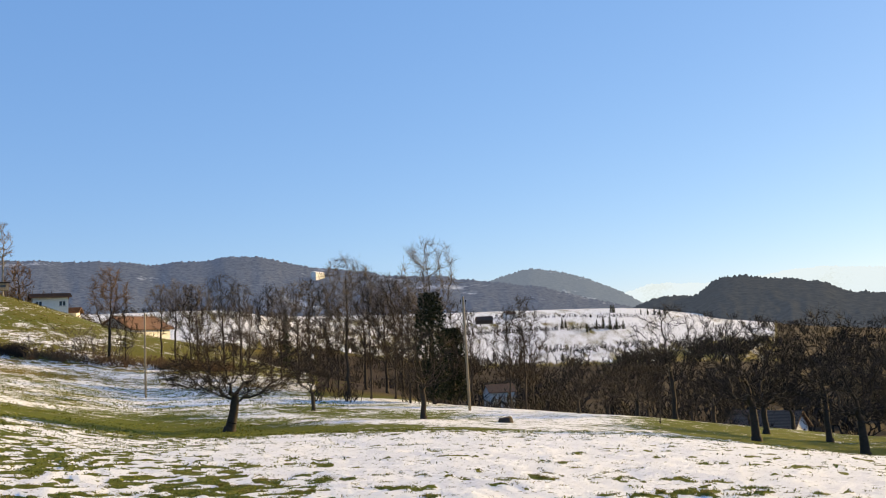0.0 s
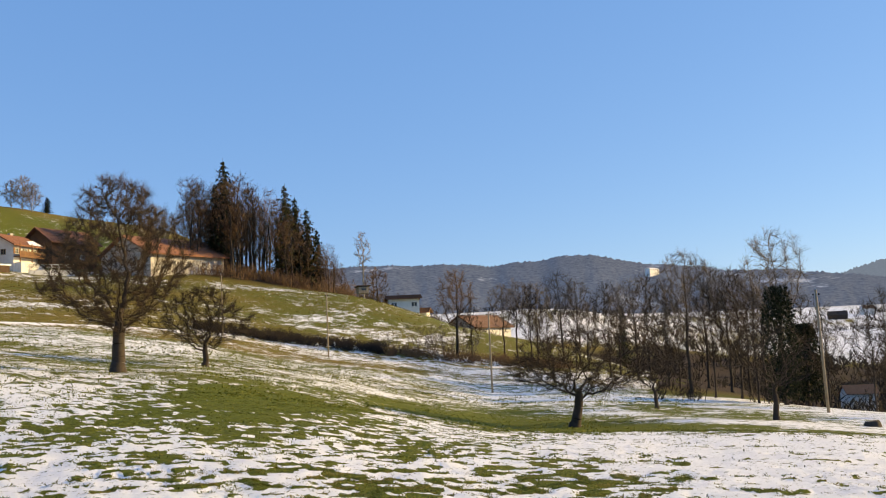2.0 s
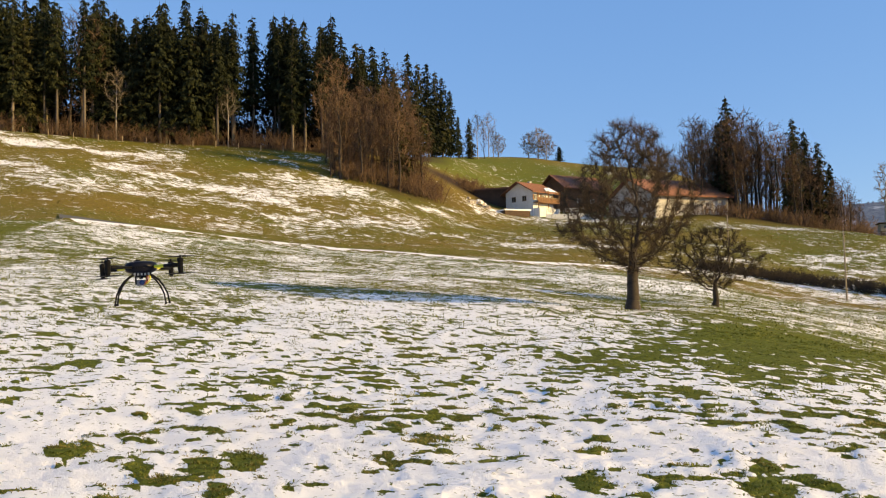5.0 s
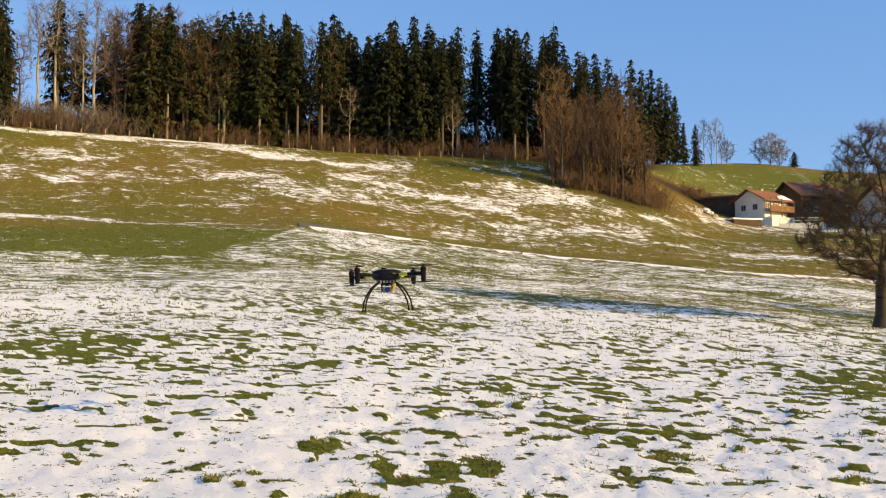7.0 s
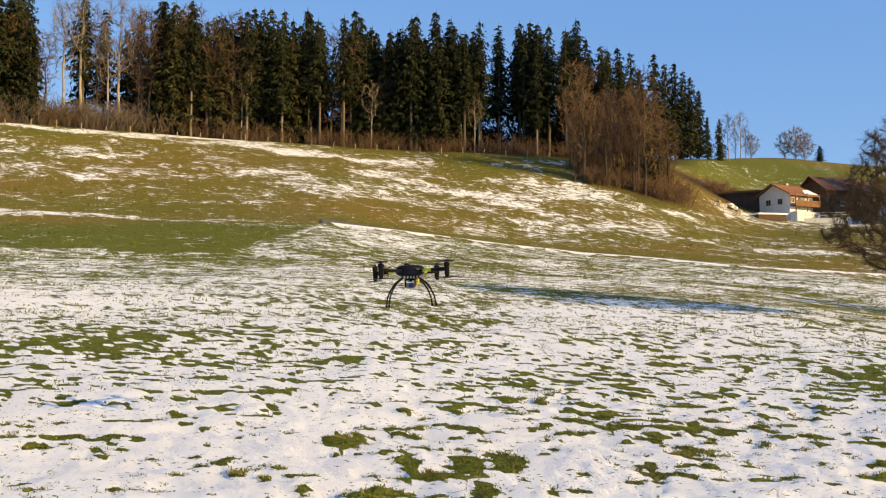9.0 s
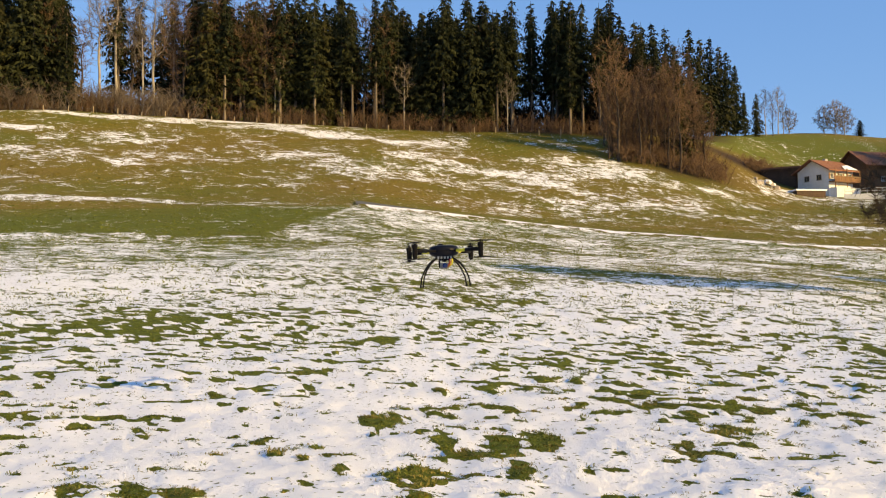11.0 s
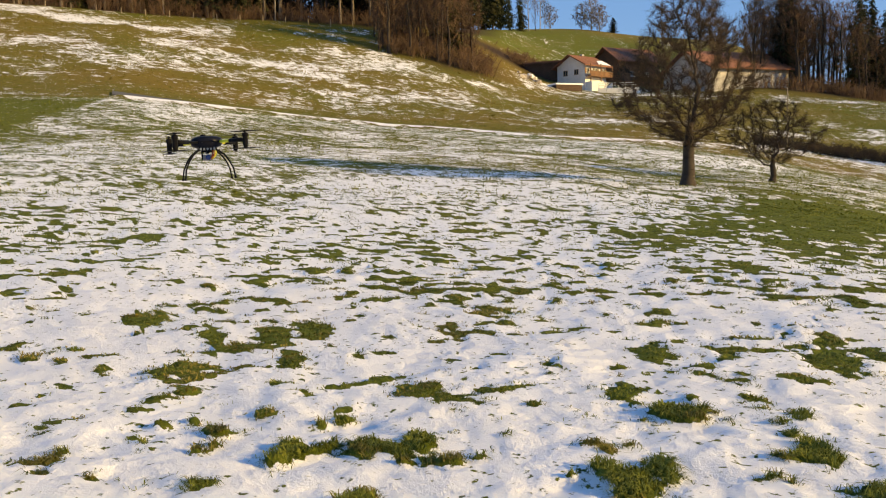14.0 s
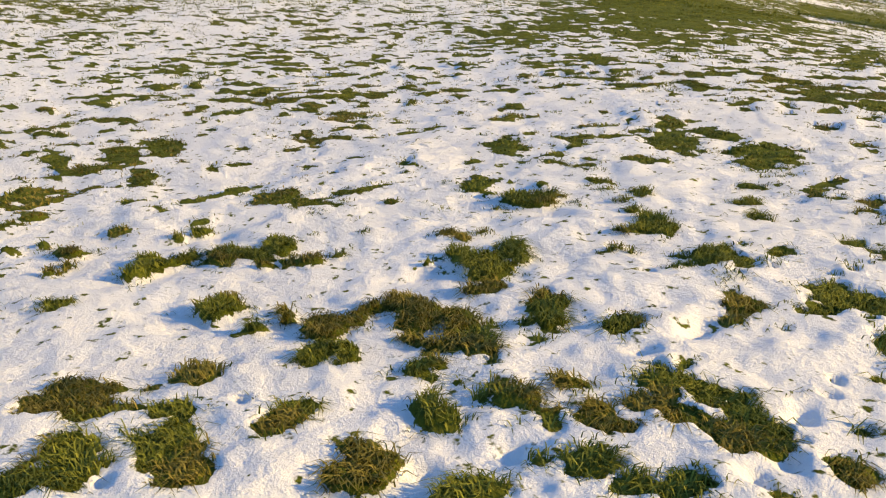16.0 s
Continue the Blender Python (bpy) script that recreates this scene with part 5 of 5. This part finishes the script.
simple_building("cottage", "small house with a snowy roof in the valley", -3.3, 420, 20, 12, 9, 5, 3, PLASTER_WARM, TILE_DARK, 6, (), 0.7, low=-14)
simple_building("cottage", "white house among trees in the valley", -19.0, 170, -20, 11, 8, 4.5, 2.5, PLASTER, TILE_DARK, 5, ((1, -2, 1, 1.1, 1.1), (1, 2, 1, 1.1, 1.1)), 0.7, low=-8)
simple_building("cottage", "farmhouse far off on the snowy field", -2.6, 1500, 10, 26, 14, 8, 6, WOOD_DARK, TILE_DARK, -2, (), 0.8, low=-8)
simple_building("cottage", "small farmhouse far off on the snowy field", -4.2, 1600, 30, 20, 12, 7, 5, PLASTER, TILE_DARK, 2, (), 0.8, low=-8)


def lane():
    """The end of the farm lane, bare asphalt beside the swept snow."""
    s = Shape()
    n = 14
    for k in range(n + 1):
        b = 74.2 - 4.2 * k / n
        w = 5.2 * (1 - 0.8 * k / n)
        for q, up_ in ((1.4, 0.16), (1.4 + w, 0.16), (1.4, -0.3), (1.4 + w, -0.3)):
            x, y = at(b, float(np.interp(b, PATH_B, PATH_R)) + q)
            s.v.append((x, y, float(height(x, y)) + up_))
        if k:
            o, p = 4 * (k - 1), 4 * k
            s.f += [(o, p, p + 1, o + 1), (o, o + 2, p + 2, p), (o + 1, p + 1, p + 3, o + 3)]
    tagged(new("road", s.mesh("road", ASPHALT)), "narrow wet asphalt farm lane beside swept snow", "road", kind="structure")


lane()


# fence posts along the foot of the wood
def fence_post(b, r, seed):
    g = random.Random(seed)
    s = Shape()
    tall = g.uniform(1.0, 1.4)
    s.tube([Vector((0, 0, -0.4)), Vector((g.uniform(-.05, .05), 0, tall)), Vector((0, 0, tall + 0.1))], [0.10, 0.09, 0.03], 7)
    ob = new("fence_post", s.mesh("fence_post", POLE))
    ob.matrix_basis = stand(b, r, 0, 1.0, 0.05)
    tagged(ob, "short weathered fence post at the foot of the wood", "post", "fence posts")


for k in range(26):
    fence_post(58.5 + 1.35 * k, 195.5 + 1.2 * math.sin(k * 1.7), k)
s = Shape()
s.tube([Vector((0, 0, -0.2)), Vector((0, 0, 0.1)), Vector((0.03, 0, 0.34)), Vector((0.02, 0, 0.40))], [0.62, 0.52, 0.44, 0.36], 11)
lump = new("tree_stump", s.mesh("tree_stump", BARK, True))
lump.matrix_basis = stand(-3.59, 43.9, 0, 0.72, 0.05)
tagged(lump, "dark low tree stump in the snow beside the wooden pole", "stump")


# ---------------------------------------------------------------- the drone, hovering over the meadow
def drone(m):
    d = thing("quadcopter_drone", "black four-armed camera drone with curved legs hovering in the air", "drone", m)
    body = Shape()
    body.spin([(0.02, -0.062), (0.10, -0.058), (0.145, -0.04), (0.163, -0.005), (0.162, 0.02), (0.145, 0.048), (0.10, 0.062), (0.0001, 0.067)], 32, None, 0.86)
    shell = part("body_shell", body, SHELL, d, "dark blue-black domed shell", True)
    ant = Shape()
    ant.spin([(0.035, 0.05), (0.034, 0.07), (0.024, 0.082), (0.0001, 0.086)], 16, Matrix.Translation((-0.03, 0.03, 0)))
    part("antenna_dome", ant, BLACK, shell, smooth=True)
    seam = Shape()
    seam.spin([(0.166, -0.004), (0.168, 0.0), (0.166, 0.004)], 32, None, 0.86)
    part("seam", seam, BLACK, shell)
    tray = Shape()
    tray.box(-0.09, 0.09, -0.07, 0.07, -0.085, -0.05)
    part("battery_tray", tray, BLACK, d)
    for k in range(5):
        s = Shape()
        s.box(-0.08 + k * 0.034, -0.062 + k * 0.034, -0.079, -0.071, -0.082, -0.055)
        part("connector", s, STEEL, d)
    for k in range(4):
        a = radians(45 + 90 * k)
        u, w = Vector((math.cos(a), math.sin(a), 0)), Vector((-math.sin(a), math.cos(a), 0))
        s = Shape()
        s.tube([u * 0.13, u * 0.49], [0.014, 0.014], 12)
        arm = part("arm", s, CARBON, d, smooth=True)
        s = Shape()
        s.tube([u * 0.29, u * 0.46], [0.021, 0.021], 12)
        part("sleeve", s, BLACK, arm, smooth=True)
        if k in (1, 3, 0):
            s = Shape()
            s.tube([u * 0.175, u * 0.29], [0.0165, 0.0165], 12)
            part("tape", s, YELLOW, arm, "bright yellow marking tape", True)
        s = Shape()
        s.spin([(0.014, -0.085), (0.022, -0.08), (0.027, -0.05), (0.027, 0.03), (0.032, 0.034), (0.032, 0.062), (0.022, 0.07), (0.006, 0.074), (0.006, 0.098), (0.0001, 0.1)], 16, Matrix.Translation(u * 0.485))
        part("motor", s, BLACK, d, smooth=True)
        for z, turn in ((0.082, 20 + 47 * k), (-0.088, 75 + 38 * k)):
            s = Shape()
            c = u * 0.485 + Vector((0, 0, z))
            q = Vector((math.cos(radians(turn)), math.sin(radians(turn)), 0))
            p = Vector((-q.y, q.x, 0))
            for sg in (-1, 1):
                pts = []
                for f, ch in ((0.0, 0.010), (0.25, 0.020), (0.55, 0.017), (0.85, 0.011), (1.0, 0.004)):
                    cc = c + q * sg * (0.015 + 0.145 * f)
                    tw = Vector((0, 0, 0.006 * (1 - f)))
                    pts += [cc + p * ch + tw, cc - p * ch - tw, cc + p * ch + tw + Vector((0, 0, 0.003)), cc - p * ch - tw + Vector((0, 0, 0.003))]
                faces = []
                for i in range(4):
                    o = 4 * i
                    faces += [(o, o + 4, o + 5, o + 1), (o + 2, o + 3, o + 7, o + 6), (o, o + 2, o + 6, o + 4), (o + 1, o + 5, o + 7, o + 3)]
                s.add(pts, faces)
            s.spin([(0.013, -0.006), (0.013, 0.008), (0.006, 0.014)], 12, Matrix.Translation(c))
            part("propeller", s, BLACK, d, smooth=False)
    for sx in (-1, 1):
        for sy in (-1, 1):
            path = [Vector((sx * x, sy * y, z)) for x, y, z in ((0.045, 0.045, -0.062), (0.10, 0.07, -0.085), (0.155, 0.095, -0.13), (0.20, 0.115, -0.195), (0.235, 0.13, -0.275), (0.25, 0.135, -0.37))]
            s = Shape()
            s.tube(path, [0.011, 0.011, 0.010, 0.009, 0.008, 0.008], 10)
            leg = part("leg", s, CARBON, d, smooth=True)
            s = Shape()
            s.spin([(0.008, -0.012), (0.013, -0.006), (0.012, 0.008), (0.008, 0.014)], 10, Matrix.Translation(path[-1]))
            part("foot", s, BLACK, leg)
    s = Shape()
    s.box(-0.012, 0.012, -0.06, 0.06, -0.115, -0.085)
    s.box(-0.06, -0.048, -0.02, 0.02, -0.175, -0.085)
    s.box(0.048, 0.06, -0.02, 0.02, -0.175, -0.085)
    s.box(-0.06, 0.06, -0.02, 0.02, -0.10, -0.086)
    gim = part("camera_gimbal", s, BLACK, d)
    s = Shape()
    s.box(-0.046, 0.046, -0.03, 0.025, -0.185, -0.125)
    part("camera_body", s, SILVER, gim, "silver camera under the shell")
    s = Shape()
    s.spin([(0.026, 0), (0.026, 0.03), (0.021, 0.034), (0.0001, 0.034)], 16, Matrix.Translation((0, -0.03, -0.155)) @ Matrix.Rotation(radians(90), 4, "X"))
    part("lens", s, LENS, gim, "blue coated lens", True)
    for mat, dx in ((RED, 0.03), (ORANGE, 0.045), (YELLOW, 0.062)):
        s = Shape()
        s.tube([Vector((dx, -0.05, -0.06)), Vector((dx + 0.02, -0.075, -0.10)), Vector((dx + 0.012, -0.06, -0.14)), Vector((dx - 0.02, -0.035, -0.175))], [0.004 if mat is not YELLOW else 0.006] * 4, 6)
        part("wire", s, mat, gim, smooth=True)
    return d


dx, dy = at(68.4, 9.8)
drone(pose(dx - 0.59, dy - 0.36, 1.6 + 9.8 * math.tan(radians(2.75)), 0, -2, 68.4 + 7))


# ---------------------------------------------------------------- grass standing out of the snow
def grass(name, label, mat, r0, r1, b0, b1, spacing, blades, tall, width, seed, dry, sparse=0.0):
    g = np.random.RandomState(seed)
    area = 0.5 * (r1 * r1 - r0 * r0) * math.radians(b1 - b0)
    n = int(area / spacing ** 2)
    r = np.sqrt(g.uniform(r0 * r0, r1 * r1, n))
    b = np.radians(g.uniform(b0, b1, n))
    x, y = -r * np.sin(b), r * np.cos(b)
    keep = (snow_at(x, y) < 0.15) & ((vnoise(x / 0.4, y / 0.4, 301) > 0.64) == dry)
    if sparse:
        keep = (snow_at(x, y) < 1.7) & (vnoise(x / 0.5, y / 0.5, 303) > 0.35) & (g.uniform(0, 1, n) < sparse)
    x, y = x[keep], y[keep]
    k = len(x)
    x, y = np.repeat(x, blades) + g.normal(0, spacing * 0.45, k * blades), np.repeat(y, blades) + g.normal(0, spacing * 0.45, k * blades)
    z = height(x, y) + relief(x, y, snow_at(x, y)) - 0.012
    m = len(x)
    a, lean, h = 2 * np.pi * 1.6 * fbm(x / 0.35, y / 0.35, 2, 311) + g.normal(0, 1.1, m), g.uniform(0.7, 1.9, m), tall * g.uniform(0.5, 1.25, m)
    dx, dy = np.cos(a), np.sin(a)
    base = np.stack([x, y, z], 1)
    sidev = np.stack([-dy, dx, np.zeros(m)], 1) * (width * g.uniform(0.6, 1.3, m))[:, None]
    midp = base + np.stack([dx * lean * h * 0.35, dy * lean * h * 0.35, h * 0.62], 1)
    tip = base + np.stack([dx * lean * h * 1.0, dy * lean * h * 1.0, h * (1.0 - 0.42 * lean)], 1)
    co = np.stack([base - sidev, base + sidev, midp + sidev * 0.8, midp - sidev * 0.8, tip], 1).reshape(-1, 3)
    o = np.arange(m)[:, None] * 5
    loops = np.concatenate([o + np.array([0, 1, 2, 3]), o + np.array([3, 2, 4])], 1).ravel()
    starts = (np.arange(m)[:, None] * 7 + np.array([0, 4])).ravel()
    me = bpy.data.meshes.new(name)
    me.vertices.add(len(co))
    me.vertices.foreach_set("co", co.ravel().astype(np.float32))
    me.loops.add(len(loops))
    me.loops.foreach_set("vertex_index", loops.astype(np.int32))
    me.polygons.add(len(starts))
    me.polygons.foreach_set("loop_start", starts.astype(np.int32))
    me.update(calc_edges=True)
    me.materials.append(mat)
    tagged(new(name, me), label, "grass", kind="stuff")


grass("grass", "tufts of green grass sticking out of the snow", BLADE, 2.0, 6, 12, 98, 0.024, 6, 0.056, 0.0028, 1, False)
grass("dry_grass", "tufts of yellowed grass in the snow", BLADE_DRY, 2.0, 6, 12, 98, 0.024, 6, 0.054, 0.0028, 2, True)
grass("meadow_grass", "green grass of the meadow between snow patches", BLADE, 6, 13, -28, 98, 0.062, 6, 0.04, 0.005, 3, False)
grass("dry_meadow_grass", "yellowed grass of the meadow between snow patches", BLADE_DRY, 6, 13, -28, 98, 0.062, 6, 0.04, 0.005, 4, True)
grass("far_meadow_grass", "short green grass further out on the meadow", BLADE, 13, 34, -28, 98, 0.19, 5, 0.035, 0.012, 5, False)
grass("grass_sprigs", "single blades and small sprigs of grass poking through the snow", BLADE, 1.9, 7, 12, 98, 0.042, 4, 0.042, 0.0026, 6, False, 0.6)
grass("meadow_sprigs", "small sprigs of grass poking through the thin snow of the meadow", BLADE_DRY, 6, 15, -28, 98, 0.085, 4, 0.034, 0.005, 7, False, 0.6)
grass("field_sprigs", "short dark grass poking through the snow further out", BLADE, 14, 32, -28, 98, 0.22, 5, 0.06, 0.010, 8, False, 0.42)
grass("far_field_sprigs", "short grass poking through the thin snow of the upper field", BLADE, 30, 62, 6, 98, 0.42, 5, 0.085, 0.022, 9, False, 0.42)
grass("upper_field_sprigs", "dull grass poking through the thin snow below the lane", BLADE, 58, 112, 6, 98, 0.78, 5, 0.13, 0.035, 10, False, 0.5)
grass("slope_tussocks", "yellowed tussocks on the snowy hillside", BLADE_DRY, 112, 192, 22, 96, 1.15, 5, 0.22, 0.06, 11, False, 0.5)
